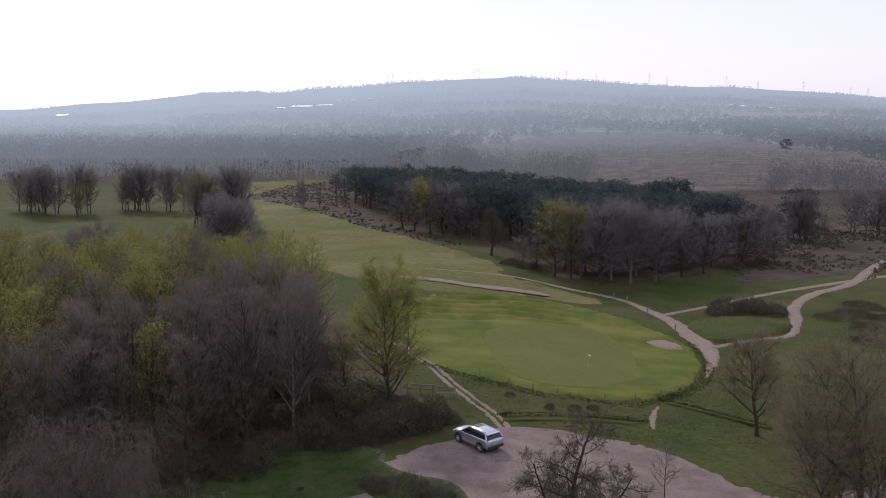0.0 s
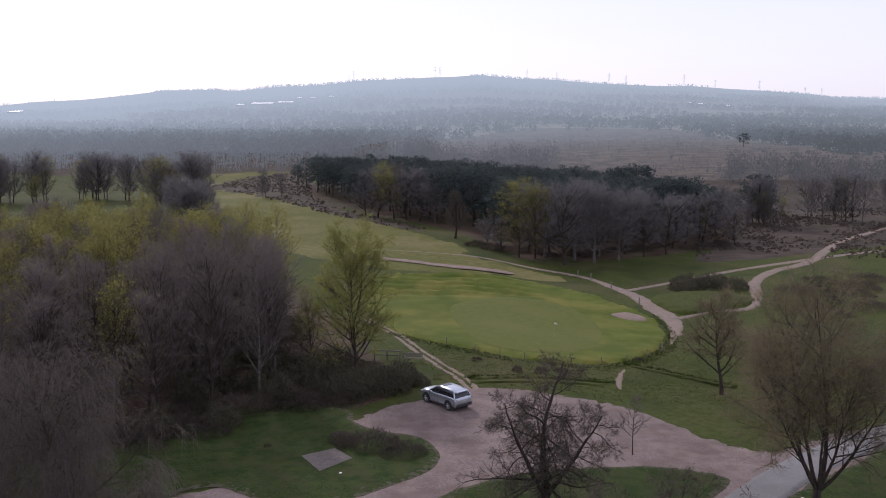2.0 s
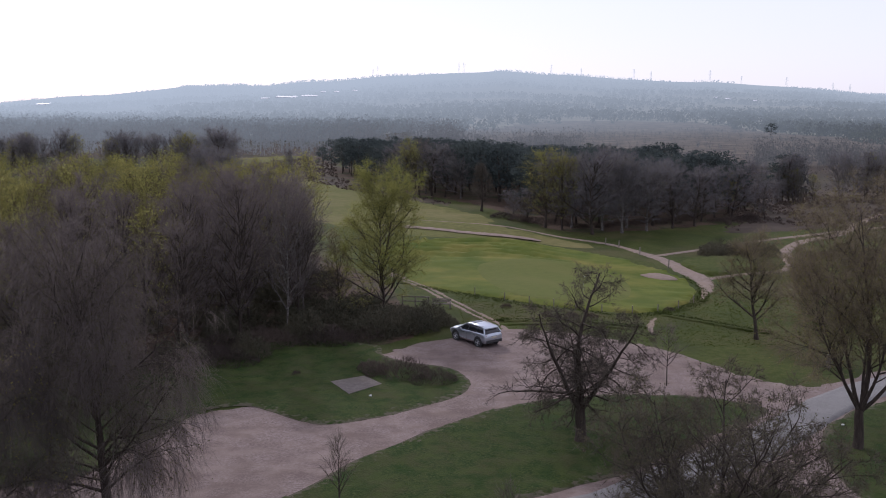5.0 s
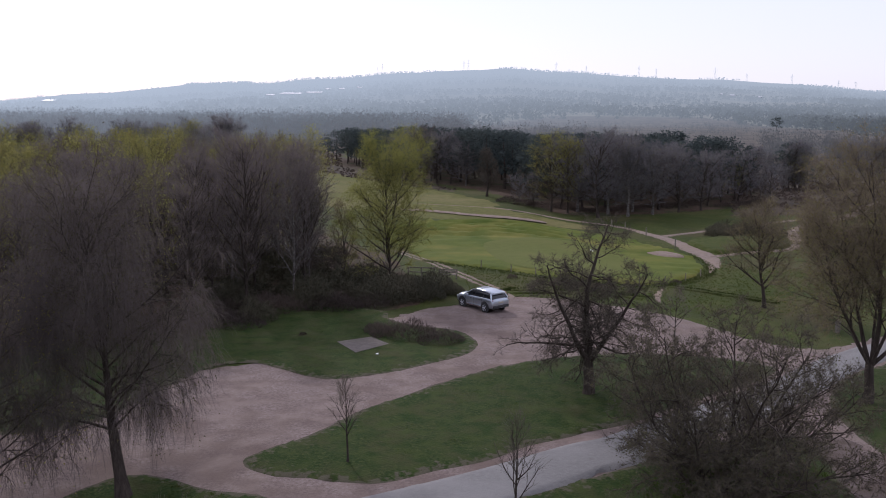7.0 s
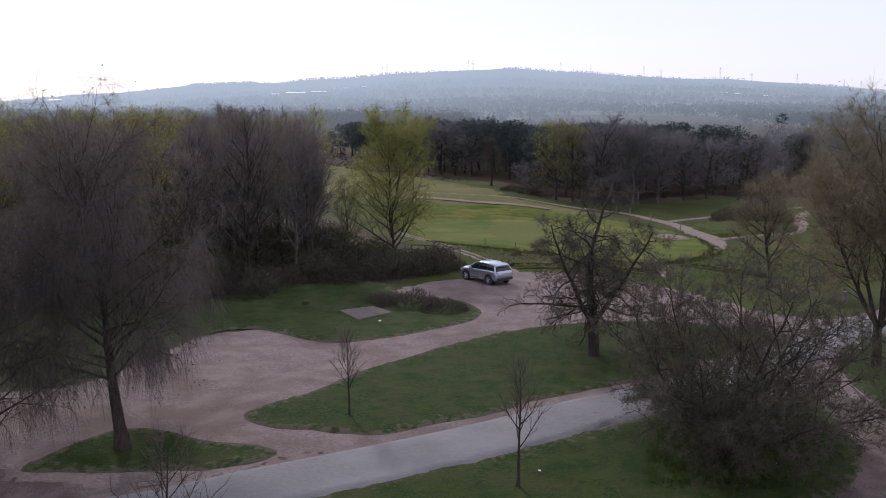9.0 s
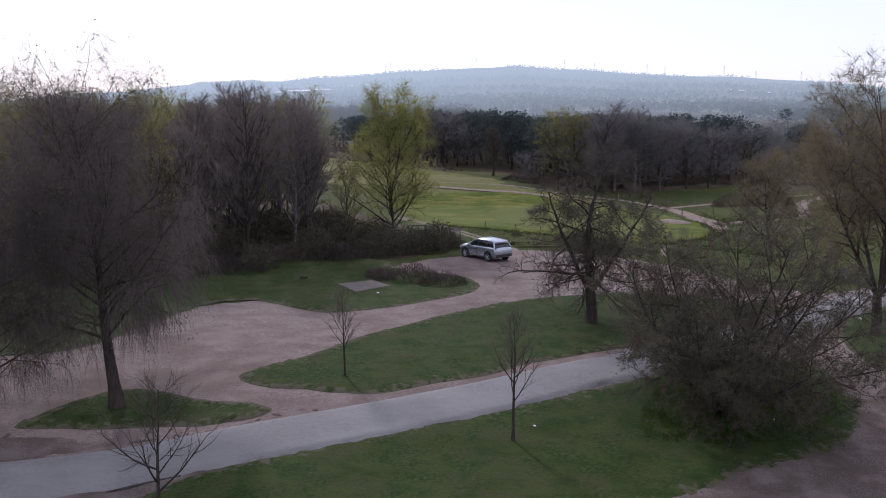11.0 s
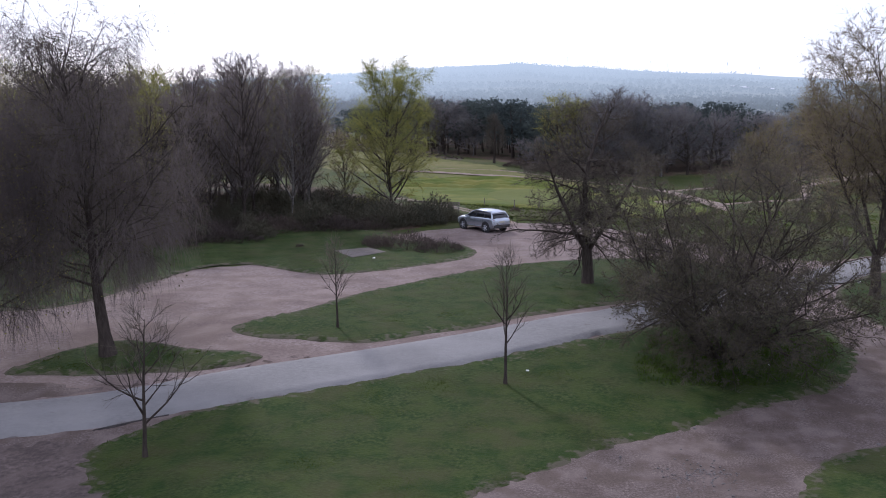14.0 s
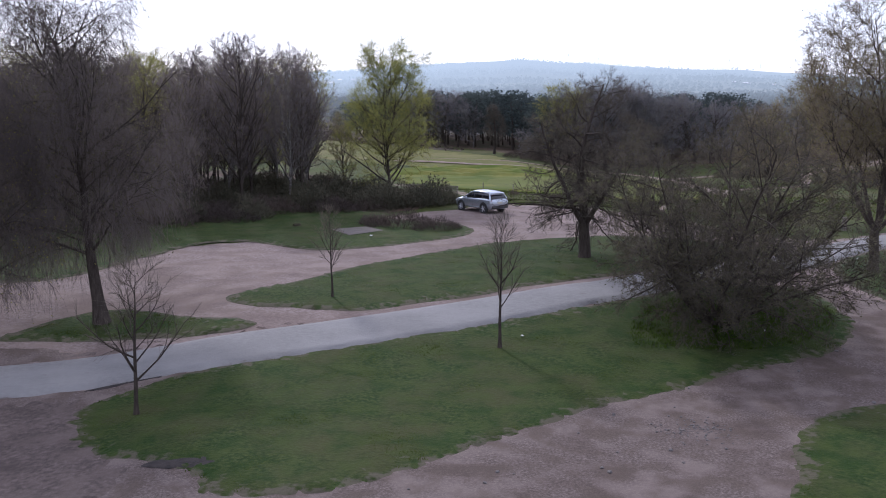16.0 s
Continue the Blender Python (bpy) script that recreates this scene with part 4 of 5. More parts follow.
for x, y, s, q in ((42, 133, 0.9, 1.2), (46, 134, 1.1, 1.2), (50, 133, 1.0, 1.1), (44, 137, 0.9, 1.3), (48.5, 136.5, 1.0, 1.2), (58, 130, 0.8, 1.2), (62, 132, 0.8, 1.3), (66, 128, 0.9, 1.4), (60, 124, 0.8, 1.3), (70, 133, 1.0, 1.4), (66, 138, 0.8, 1.3), (75, 140, 0.9, 1.4), (64, 119, 0.9, 1.3), (72, 122, 0.9, 1.4), (79, 130, 0.9, 1.4), (57, 116, 0.8, 1.2)):
    plant(gorse[int(x) % 2] if x < 52 else bramble[int(x) % 2], x, y, s, 40 * x, q)
for x, y, s in ((10.3, 83.2, 0.4), (12.6, 83.0, 0.45), (14.6, 83.6, 0.4), (6.7, 87.0, 0.35), (24, 90.5, 0.35), (-10.8, 64.2, 0.25)):
    plant(bramble[1], x, y, s, 60 * x, s * 0.7)


# ---------------------------------------------------------------- pines and trees across the fairway
def make_pine(seed, x, y, h=13.0):
    g = Growth(seed)
    S = dict(seg=(6, 3), taper=(0.2, 0.3), wig=(0.06, 0.15), trop=(0.06, 0.1), sides=(5, 3), kids=(18,), angle=(75,), ratio=(0.27,), shape=lambda f: 1.25 - 0.85 * f,
             twigs=0, twig=0.5, twig_w=0.05, twig_seg=1, droop=0, curl=0.1, spread=0.6, leaves=0, leaf=0.1, **{"from": (0.3,)})
    g.branch(Vector((0, 0, -0.1)), UP.copy(), h * 0.92, 0.2, 0, S)
    for k in range(56):
        f = 0.1 + 0.88 * math.sqrt(g.r.random())
        rad = h * 0.29 * math.sqrt(max(0.05, 1 - ((f - 0.52) / 0.5) ** 2))
        a, out = g.r.uniform(0, 6.28), math.sqrt(g.r.uniform(0.15, 1))
        c = Vector((math.cos(a) * rad * out, math.sin(a) * rad * out, h * f))
        size = g.r.uniform(0.7, 1.25)
        for _ in range(19):
            q = c + Vector((g.r.gauss(0, 0.55), g.r.gauss(0, 0.55), g.r.gauss(0, 0.32))) * size
            g.leaflet(q, 0.3 * g.r.uniform(0.6, 1.3))
    e = thing("pine_tree", x, y, land(x, y))
    piece("trunk", *g.wood, M_BARK, e, smooth=True)
    piece("crown", *g.leaf, M_PINE, e)
    return tagged(e, "dark green pine in a dense clump beyond the fairway", "tree", "pines of the clump")


pines = [make_pine(300, 26, 186), make_pine(301, 40, 190), make_pine(302, 0, 232)]
PINES = [(-34, 300), (-22, 262), (-8, 232), (4, 212), (14, 194), (26, 178), (44, 176), (62, 184), (74, 214), (64, 246), (40, 262), (10, 286), (-16, 306)]
spots = [(26, 186), (40, 190), (0, 232)]
tries = 0
while len(spots) < 215 and tries < 9000:
    tries += 1
    x, y = rng.uniform(-36, 76), rng.uniform(174, 308)
    if inside(PINES, x, y) and all((x - a) ** 2 + (y - b) ** 2 > 4.3 ** 2 for a, b in spots):
        spots.append((x, y))
        s = rng.uniform(0.84, 1.02) * (0.8 if x > 62 else 1.0) * (0.86 if y > 235 else 1.0)
        plant(rng.choice(pines), x, y, s, rng.uniform(0, 360), s * rng.uniform(1.0, 1.35))
# birches farther off, with haze painted into the twig colour
hazy = [make_tree("grey_birch", "slender bare birch beyond the fairway, twigs paled by painted haze", "round", 140 + k, 12.0, 0.15, x, y, bark=M_BIRCHBARK if k else M_BARK, twig_mat=M_TWIGHAZED, leaf_mat=M_BUD, leaves=1, leafiness=0.12, leaf=0.06, group="birches beyond the fairway")
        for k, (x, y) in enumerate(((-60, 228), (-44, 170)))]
# bare and leafing trees along the front of the pines
for x, y, s, kind in ((20.6, 163, 1.25, 1), (23.4, 161.5, 1.2, 1), (25.4, 163, 1.25, 0), (28, 156, 1.35, 0), (30.5, 160, 1.25, 0), (33.5, 157.5, 1.3, 0), (35.5, 163, 1.2, 0), (38.5, 160, 1.15, 0), (41, 166, 1.1, 0), (44, 163, 1.05, 0), (46, 170, 1.05, 0),
                      (49, 166, 1.0, 0), (-3, 213, 1.15, 1), (0, 211, 1.1, 0), (-7, 217, 1.1, 0), (-1.5, 216, 1.15, 0), (3, 208, 1.0, 0), (-10, 222, 1.05, 0), (6.5, 205, 0.85, 0), (52, 172, 0.9, 0), (56, 176, 0.9, 0), (60, 178, 0.95, 0),
                      (31, 166, 1.2, 0), (36.5, 168, 1.15, 0), (27, 167, 1.15, 0), (23, 168, 1.1, 0), (62, 186, 0.75, 1), (66, 176, 0.7, 0), (18, 168, 0.6, 0), (15.5, 171, 0.5, 0)):
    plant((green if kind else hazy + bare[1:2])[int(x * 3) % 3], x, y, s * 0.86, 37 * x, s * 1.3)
for k in range(17):
    u = k / 16
    x = 14 + 50 * u + rng.uniform(-1, 1)
    y = 168 - 4 * math.sin(math.pi * min(1, u * 1.6)) + 14 * max(0, u - 0.55) + rng.uniform(0, 5)
    plant(rng.choice(bramble), x, y, rng.uniform(0.6, 1.2), rng.uniform(0, 360), rng.uniform(0.8, 1.3))
make_tree("round_bare_tree", "round bare tree standing alone before the pines", "broad", 71, 9.4, 0.24, 9.9, 181.3, twig_mat=M_TWIGDARK)
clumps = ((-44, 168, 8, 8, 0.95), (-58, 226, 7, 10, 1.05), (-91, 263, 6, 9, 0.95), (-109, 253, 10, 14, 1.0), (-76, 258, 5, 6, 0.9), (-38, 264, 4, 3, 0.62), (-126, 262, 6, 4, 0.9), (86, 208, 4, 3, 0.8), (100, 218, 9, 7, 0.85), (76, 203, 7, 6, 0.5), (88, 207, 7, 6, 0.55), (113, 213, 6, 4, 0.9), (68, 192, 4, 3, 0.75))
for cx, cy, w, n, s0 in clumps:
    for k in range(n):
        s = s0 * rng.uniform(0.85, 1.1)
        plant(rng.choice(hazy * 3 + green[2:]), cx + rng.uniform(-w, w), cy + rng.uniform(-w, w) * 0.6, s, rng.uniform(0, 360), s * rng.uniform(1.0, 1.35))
plant(green[0], -101, 247, 0.6, 20, 0.9)
plant(green[1], 84, 206, 0.6, 70, 0.8)
for x, y, s in ((-36.5, 306, 0.55), (92, 232, 0.8), (96, 236, 0.75), (190, 500, 0.6), (82, 211, 0.72), (87, 214, 0.65)):
    plant(pines[0], x, y, s, 80 * x, s * 1.5)


# ---------------------------------------------------------------- woods and hills far off
def far_wood(name, label, seed, area, count, h, cards, size, material, kind="stuff", low=0.12, broad=1.0, upright=False):
    """Distant trees by the thousand: each a ragged upright crown of small facets on a stem."""
    r = random.Random(seed)
    V, F, made, tries = [], [], 0, 0
    while made < count and tries < count * 12:
        tries += 1
        x, y, keep = area(r)
        if not keep:
            continue
        made += 1
        z, hh = land(x, y), h * r.uniform(0.65, 1.25)
        w = hh * r.uniform(0.3, 0.46) * broad
        k = len(V)
        V += [(x - 0.12, y, z - 0.3), (x + 0.12, y, z - 0.3), (x + 0.06, y, z + hh * 0.7), (x - 0.06, y, z + hh * 0.7)]
        F.append((k, k + 1, k + 2, k + 3))
        for _ in range(cards):
            f = r.uniform(low, 0.96)
            rad = w * math.sin(math.pi * (0.15 + 0.78 * f)) ** 0.6
            a, q = r.uniform(0, 6.283), math.sqrt(r.random())
            cx, cy, cz = x + rad * q * math.cos(a), y + rad * q * math.sin(a), z + hh * f
            s, t, e = size * r.uniform(0.6, 1.4), r.uniform(0, 6.283), r.uniform(-0.7, 0.7)
            ux, uy, uz = math.cos(t) * s, math.sin(t) * s, e * s
            vx, vz = -e * s * 0.6, s * 0.7
            if upright:
                g = 0.3 if _ % 2 else 0.75
                ux, uy, uz, vx, vz = ux * g, uy * g, 0.4 * uz * g, ux * 0.3, s * (1.15 if _ % 2 else 0.5)
            k = len(V)
            V += [(cx - ux, cy - uy, cz - uz), (cx - vx, cy, cz - vz), (cx + ux, cy + uy, cz + uz), (cx + vx, cy, cz + vz)]
            F.append((k, k + 1, k + 2, k + 3))
    return tagged(piece(name, V, F, material), label, "woodland", kind=kind)


def band(y0, y1, k0, k1, gaps=0.0, grain=60.0, seed=0.0, behind=False, before=False, within=None, wide=1.0):
    def area(r):
        y = math.sqrt(y0 * y0 + (y1 * y1 - y0 * y0) * r.random())
        k = r.uniform(k0, k1)
        x, front = k * y, wood_front(k)
        ok = noise.noise((x / grain / wide, y / grain, seed)) > gaps
        if behind:
            ok = ok and y > front + 10 * noise.noise((x / 15, y / 15, 1.0))
        if before:
            ok = ok and y < front - 15
        return x, y, ok and (not within or inside(within, x, y))
    return area


# birches and open-heath tussocks glow with painted haze; the bramble scrub does not
far_wood("birch_wood", "bare brown birch wood along the far edge of the fairway", 400, band(350, 440, -0.75, 0.03, -0.55, 50, 1), 1150, 11.0, 60, 0.36, M_HAZEBIRCH, upright=True, low=0.02)
far_wood("birch_wood", "low bare birch wood behind the pines", 409, band(345, 430, 0.0, 0.17, -0.3, 50, 1), 260, 8.0, 34, 0.42, M_HAZEBIRCH, upright=True, low=0.02)
far_wood("birch_wood", "bare birch wood with painted haze at the side of the heath", 401, band(318, 375, 0.36, 0.66, -0.15, 40, 2), 260, 8.0, 40, 0.5, M_HAZEBIRCH, upright=True, low=0.02)
far_wood("young_birches", "scattered thin young birches over the heath", 402, band(300, 640, 0.0, 0.45, 0.1, 35, 3, before=True), 240, 3.0, 20, 0.3, M_HAZEBIRCH, low=0.03, upright=True)
far_wood("heath_scrub", "low brown heather tussocks over the heath", 403, band(215, 660, 0.1, 0.75, -0.3, 30, 4, before=True), 6000, 0.22, 3, 0.2, M_HAZEHEATH, low=0.0, broad=2.0)
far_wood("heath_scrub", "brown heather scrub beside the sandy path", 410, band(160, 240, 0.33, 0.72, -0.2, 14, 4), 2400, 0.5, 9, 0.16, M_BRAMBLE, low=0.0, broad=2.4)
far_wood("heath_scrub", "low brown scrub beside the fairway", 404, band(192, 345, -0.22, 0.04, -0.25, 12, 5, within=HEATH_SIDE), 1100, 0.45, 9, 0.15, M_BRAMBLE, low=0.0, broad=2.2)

# these woods get their haze from emission in the material
WOODS = "grey-green woods with painted haze climbing the far hillside"
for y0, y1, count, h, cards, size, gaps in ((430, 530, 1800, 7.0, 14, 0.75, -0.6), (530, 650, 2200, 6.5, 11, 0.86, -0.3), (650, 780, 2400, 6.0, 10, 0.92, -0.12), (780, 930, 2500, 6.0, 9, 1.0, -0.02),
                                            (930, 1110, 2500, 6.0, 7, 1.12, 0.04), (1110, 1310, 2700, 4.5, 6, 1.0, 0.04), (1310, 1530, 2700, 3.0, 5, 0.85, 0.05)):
    far_wood("distant_woods", WOODS, int(y0), band(y0, y1, -0.64, 0.64, gaps, 48, 3, behind=True, wide=4.5), count, h, cards, size, M_HAZEWOOD, broad=1.25, low=0.0)


# mast heights are scaled down to look right from the camera
def make_pylon(k, h, y):
    x = k * y
    e = thing("pylon", x, y, land(x, y))
    bm = bmesh.new()
    w = h * 0.09
    for sx in (-1, 1):
        for sy in (-1, 1):
            rod(bm, (sx * w, sy * w, -0.5), (sx * w * 0.15, sy * w * 0.15, h), 0.08, 4)
    for i in range(6):
        f, g = i / 6, (i + 1) / 6
        for sx in (-1, 1):
            a, b = w * (1 - 0.85 * f), w * (1 - 0.85 * g)
            rod(bm, (-a * sx, -a, h * f), (b * sx, -b, h * g), 0.07, 3)
    part("lattice_mast", bm, M_HAZESTEEL, e)
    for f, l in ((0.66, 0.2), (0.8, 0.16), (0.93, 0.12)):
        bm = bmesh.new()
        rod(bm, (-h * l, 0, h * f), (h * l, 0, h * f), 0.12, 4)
        part("crossarm", bm, M_HAZESTEEL, e)
    return tagged(e, "lattice electricity pylon on the ridge, sized to fit the camera's view", "pylon", "pylons on the ridge")


for k, h in ((-0.055, 17), (-0.06, 14), (0.034, 18), (0.039, 18), (0.135, 17), (0.168, 13), (0.226, 18), (0.245, 15), (0.31, 19), (0.345, 13), (0.395, 17), (0.447, 14), (0.466, 15)):
    make_pylon(k, h, 1520)


def make_shed(k, y, w, d, h, roof_h, lift, label="long pale industrial shed on the distant hillside"):
    x = k * y
    e = thing("distant_building", x, y, land(x, y) + lift)
    # the wall material glows with painted haze
    boxed("wall", (0, 0, h / 2 - 1), (w, d, h + 2), M_HAZESTEEL, e, bevel=0.0)
    v = [(-w / 2 - 0.5, -d / 2 - 0.5, h), (w / 2 + 0.5, -d / 2 - 0.5, h), (w / 2 + 0.5, d / 2, h + roof_h), (-w / 2 - 0.5, d / 2, h + roof_h), (-w / 2 - 0.5, -d / 2 - 0.5, h - 0.6), (w / 2 + 0.5, -d / 2 - 0.5, h - 0.6)]
    piece("roof", v, [(0, 1, 2, 3), (4, 5, 1, 0)], M_WHITEROOF, e, "pale sunlit sheet roof")
    return tagged(e, label, "building", "distant buildings")


for k, y, w, d, h, q, lift in ((-0.155, 980, 26, 18, 6, 2.6, 4), (-0.13, 985, 20, 18, 6, 2.0, 4), (-0.178, 975, 10, 14, 5, 1.6, 4), (-0.42, 900, 12, 12, 4, 2, 6), (0.33, 1010, 7, 9, 3, 1.6, 4), (0.318, 1020, 6, 8, 3, 1.4, 4), (-0.1, 1100, 7, 9, 3, 1.5, 4), (-0.115, 1110, 6, 8, 3, 1.4, 4), (0.36, 1000, 6, 8, 3, 1.4, 4), (-0.08, 1090, 6, 8, 3, 1.3, 4)):
    make_shed(k, y, w * 0.8, d, h * 0.3, q * 0.55, lift)


# ---------------------------------------------------------------- the parked car
M_SILVER = plain("silver_car_paint", (0.46, 0.5, 0.56), 0.3, 0.8, 0.5, 0.6)
M_GLASS = plain("tinted_car_glass", (0.012, 0.014, 0.018), 0.06, 0.0, 0.6)
M_TYRE = plain("black_rubber", (0.018, 0.018, 0.019), 0.85)
M_ALLOY = plain("alloy_wheel", (0.45, 0.46, 0.48), 0.35, 0.8)
M_TRIM = plain("dark_plastic_trim", (0.03, 0.03, 0.032), 0.6)
M_TAIL = plain("red_tail_light", (0.22, 0.018, 0.015), 0.25)
M_LAMP = plain("clear_headlight", (0.6, 0.62, 0.65), 0.15)
M_PLATE = plain("pale_number_plate", (0.5, 0.47, 0.36), 0.5)
M_CHROME = plain("bright_trim", (0.7, 0.71, 0.73), 0.18, 1.0)


def loft(rings, material, name, parent, label="", caps=True):
    n = len(rings[0])
    V = [p for ring in rings for p in ring]
    F = [(i * n + s, i * n + (s + 1) % n, (i + 1) * n + (s + 1) % n, (i + 1) * n + s) for i in range(len(rings) - 1) for s in range(n)]
    if caps:
        F += [tuple(reversed(range(n))), tuple(range((len(rings) - 1) * n, len(rings) * n))]
    return piece(name, V, F, material, parent, label, smooth=True)


def car_ring(x, half, z0, z1, tuck, crown):
    """One cross-section of the lower body at x along the car, rounded at sill and shoulder."""
    out = []
    for y, z in ((0.80, z0), (0.97, z0 + 0.12), (1.0, z0 + (z1 - z0) * 0.5), (0.985, z1 - 0.14), (tuck, z1 - 0.03), (0.5, z1 + crown), (0, z1 + crown * 1.2)):
        out.append((x, y * half, z))
    return out + [(px, -py, pz) for px, py, pz in reversed(out[:-1])]


def make_car(x, y, rz):
    e = thing("parked_car", x, y, land(x, y) + 0.06, rz)
    # x runs from the tail (-2.37) to the nose (2.37)
    rings = [car_ring(a, b, c, d, t, k) for a, b, c, d, t, k in (
        (-2.37, 0.84, 0.46, 0.98, 0.93, 0.0), (-2.33, 0.92, 0.38, 1.1, 0.94, 0.01), (-2.2, 0.955, 0.33, 1.17, 0.94, 0.02), (-1.6, 0.965, 0.32, 1.19, 0.95, 0.02), (-0.6, 0.965, 0.32, 1.17, 0.95, 0.02), (0.4, 0.965, 0.32, 1.14, 0.95, 0.02),
        (1.0, 0.965, 0.32, 1.12, 0.94, 0.03), (1.5, 0.955, 0.32, 1.08, 0.92, 0.05), (2.0, 0.93, 0.33, 1.01, 0.88, 0.05), (2.25, 0.85, 0.36, 0.92, 0.85, 0.04), (2.37, 0.68, 0.42, 0.78, 0.85, 0.02))]
    body = loft(rings, M_SILVER, "body", e, "silver painted body")
    # glasshouse, tapering in, and the roof over it
    prof = [(-2.24, 1.14), (-1.98, 1.54), (-1.75, 1.63), (0.1, 1.65), (0.4, 1.58), (1.2, 1.12)]
    g = []
    for px, pz in prof:
        w = 0.9 - 0.2 * (pz - 1.12) / 0.53
        g.append([(px, w, pz), (px, w * 0.6, pz + 0.015), (px, 0, pz + 0.02), (px, -w * 0.6, pz + 0.015), (px, -w, pz), (px, -0.9, 1.1), (px, 0.9, 1.1)])
    loft(g, M_GLASS, "cabin_glass", e, "dark tinted windows")
    r = []
    for px, pz, w in ((-2.1, 1.57, 0.68), (-1.95, 1.66, 0.73), (-1.0, 1.725, 0.755), (0.0, 1.715, 0.745), (0.35, 1.64, 0.7)):
        r.append([(px, w, pz - 0.09), (px, w * 0.93, pz + 0.0), (px, w * 0.4, pz + 0.02), (px, -w * 0.4, pz + 0.02), (px, -w * 0.93, pz + 0.0), (px, -w, pz - 0.09), (px, 0, pz - 0.09)])
    roof = loft(r, M_SILVER, "roof", e, "silver painted roof")
    boxed("sunroof", (-0.15, 0, 1.735), (0.62, 0.86, 0.02), M_GLASS, roof, "dark glass sunroof", bevel=0.008)
    for s in (-1, 1):
        bm = bmesh.new()
        rod(bm, (-1.85, s * 0.66, 1.7), (0.15, s * 0.67, 1.72), 0.016, 6)
        part("roof_rail", bm, M_STEEL, roof)
        # pillars
        for (ax, az), (bx, bz), w in (((-2.18, 1.14), (-1.9, 1.6), 0.065), ((-1.2, 1.14), (-1.1, 1.62), 0.03), ((-0.12, 1.14), (-0.12, 1.62), 0.03), ((1.2, 1.1), (0.36, 1.6), 0.045)):
            bm = bmesh.new()
            rod(bm, (ax, s * 0.9, az), (bx, s * 0.69, bz), w, 6)
            part("pillar", bm, M_SILVER if w > 0.04 else M_TRIM, e)
        bm = bmesh.new()
        box(bm, (0.72, s * 1.03, 1.15), (0.14, 0.2, 0.14), bevel=0.04)
        part("wing_mirror", bm, M_SILVER, e)
        boxed("sill", (-0.02, s * 0.955, 0.38), (1.9, 0.06, 0.1), M_CHROME, e, "bright sill strip", bevel=0.02)
        boxed("headlight", (2.1, s * 0.74, 0.8), (0.34, 0.26, 0.16), M_LAMP, e, "clear headlight", bevel=0.04)
        boxed("tail_light", (-2.27, s * 0.79, 1.0), (0.14, 0.2, 0.18), M_TAIL, e, "red tail light", bevel=0.04)
        for hx in (-0.85, 0.3):
            boxed("door_handle", (hx, s * 0.972, 0.93), (0.2, 0.03, 0.035), M_CHROME, e, bevel=0.01)
        for dx in (-1.05, -0.02, 1.0):
            boxed("door_gap", (dx, s * 0.964, 0.72), (0.012, 0.012, 0.62), M_TRIM, e, bevel=0.0)
        for wx in (-1.43, 1.43):
            bm = bmesh.new()
            bmesh.ops.create_cone(bm, cap_ends=True, segments=24, radius1=0.49, radius2=0.49, depth=0.1, matrix=Matrix.Translation((wx, s * 0.92, 0.4)) @ Matrix.Rotation(radians(90), 4, "X"))
            part("wheel_arch", bm, M_TRIM, e, "dark wheel arch")
            bm = bmesh.new()
            bmesh.ops.create_cone(bm, cap_ends=True, segments=28, radius1=0.41, radius2=0.41, depth=0.25, matrix=Matrix.Translation((wx, s * 0.87, 0.38)) @ Matrix.Rotation(radians(90), 4, "X"))
            bmesh.ops.bevel(bm, geom=[d for d in bm.edges if len(d.link_faces) == 2 and abs(d.link_faces[0].normal.dot(d.link_faces[1].normal)) < 0.3], offset=0.04, segments=2, affect="EDGES")
            tyre = part("tyre", bm, M_TYRE, e, "black rubber tyre", smooth=False)
            bm = bmesh.new()
            bmesh.ops.create_cone(bm, cap_ends=True, segments=24, radius1=0.1, radius2=0.1, depth=0.04, matrix=Matrix.Translation((wx, s * 0.99, 0.36)) @ Matrix.Rotation(radians(90), 4, "X"))
            for k in range(5):
                a = 2 * math.pi * k / 5
                rod(bm, (wx, s * 0.99, 0.36), (wx + 0.24 * math.cos(a), s * 0.985, 0.36 + 0.24 * math.sin(a)), 0.035, 4)
            for k in range(20):
                a, b = 2 * math.pi * k / 20, 2 * math.pi * (k + 1) / 20
                rod(bm, (wx + 0.25 * math.cos(a), s * 0.985, 0.36 + 0.25 * math.sin(a)), (wx + 0.25 * math.cos(b), s * 0.985, 0.36 + 0.25 * math.sin(b)), 0.02, 4)
            part("rim", bm, M_ALLOY, tyre, "five-spoke alloy rim")
    boxed("rear_bumper", (-2.33, 0, 0.52), (0.2, 1.7, 0.24), M_TRIM, e, "dark lower rear bumper", bevel=0.05)
    boxed("front_bumper", (2.3, 0, 0.48), (0.2, 1.4, 0.2), M_TRIM, e, "dark lower front bumper", bevel=0.05)
    boxed("grille", (2.36, 0, 0.72), (0.06, 0.7, 0.16), M_CHROME, e, bevel=0.02)
    boxed("number_plate", (-2.385, 0, 0.86), (0.02, 0.5, 0.11), M_PLATE, e, "plain pale number plate", bevel=0.004)
    boxed("tailgate_trim", (-2.375, 0, 0.95), (0.02, 0.7, 0.03), M_CHROME, e, bevel=0.005)
    boxed("spoiler", (-2.1, 0, 1.63), (0.2, 1.25, 0.035), M_SILVER, e, bevel=0.015)
    return tagged(e, "silver five-door sport utility car parked on the gravel", "car")


make_car(2.95, 73.6, 128)


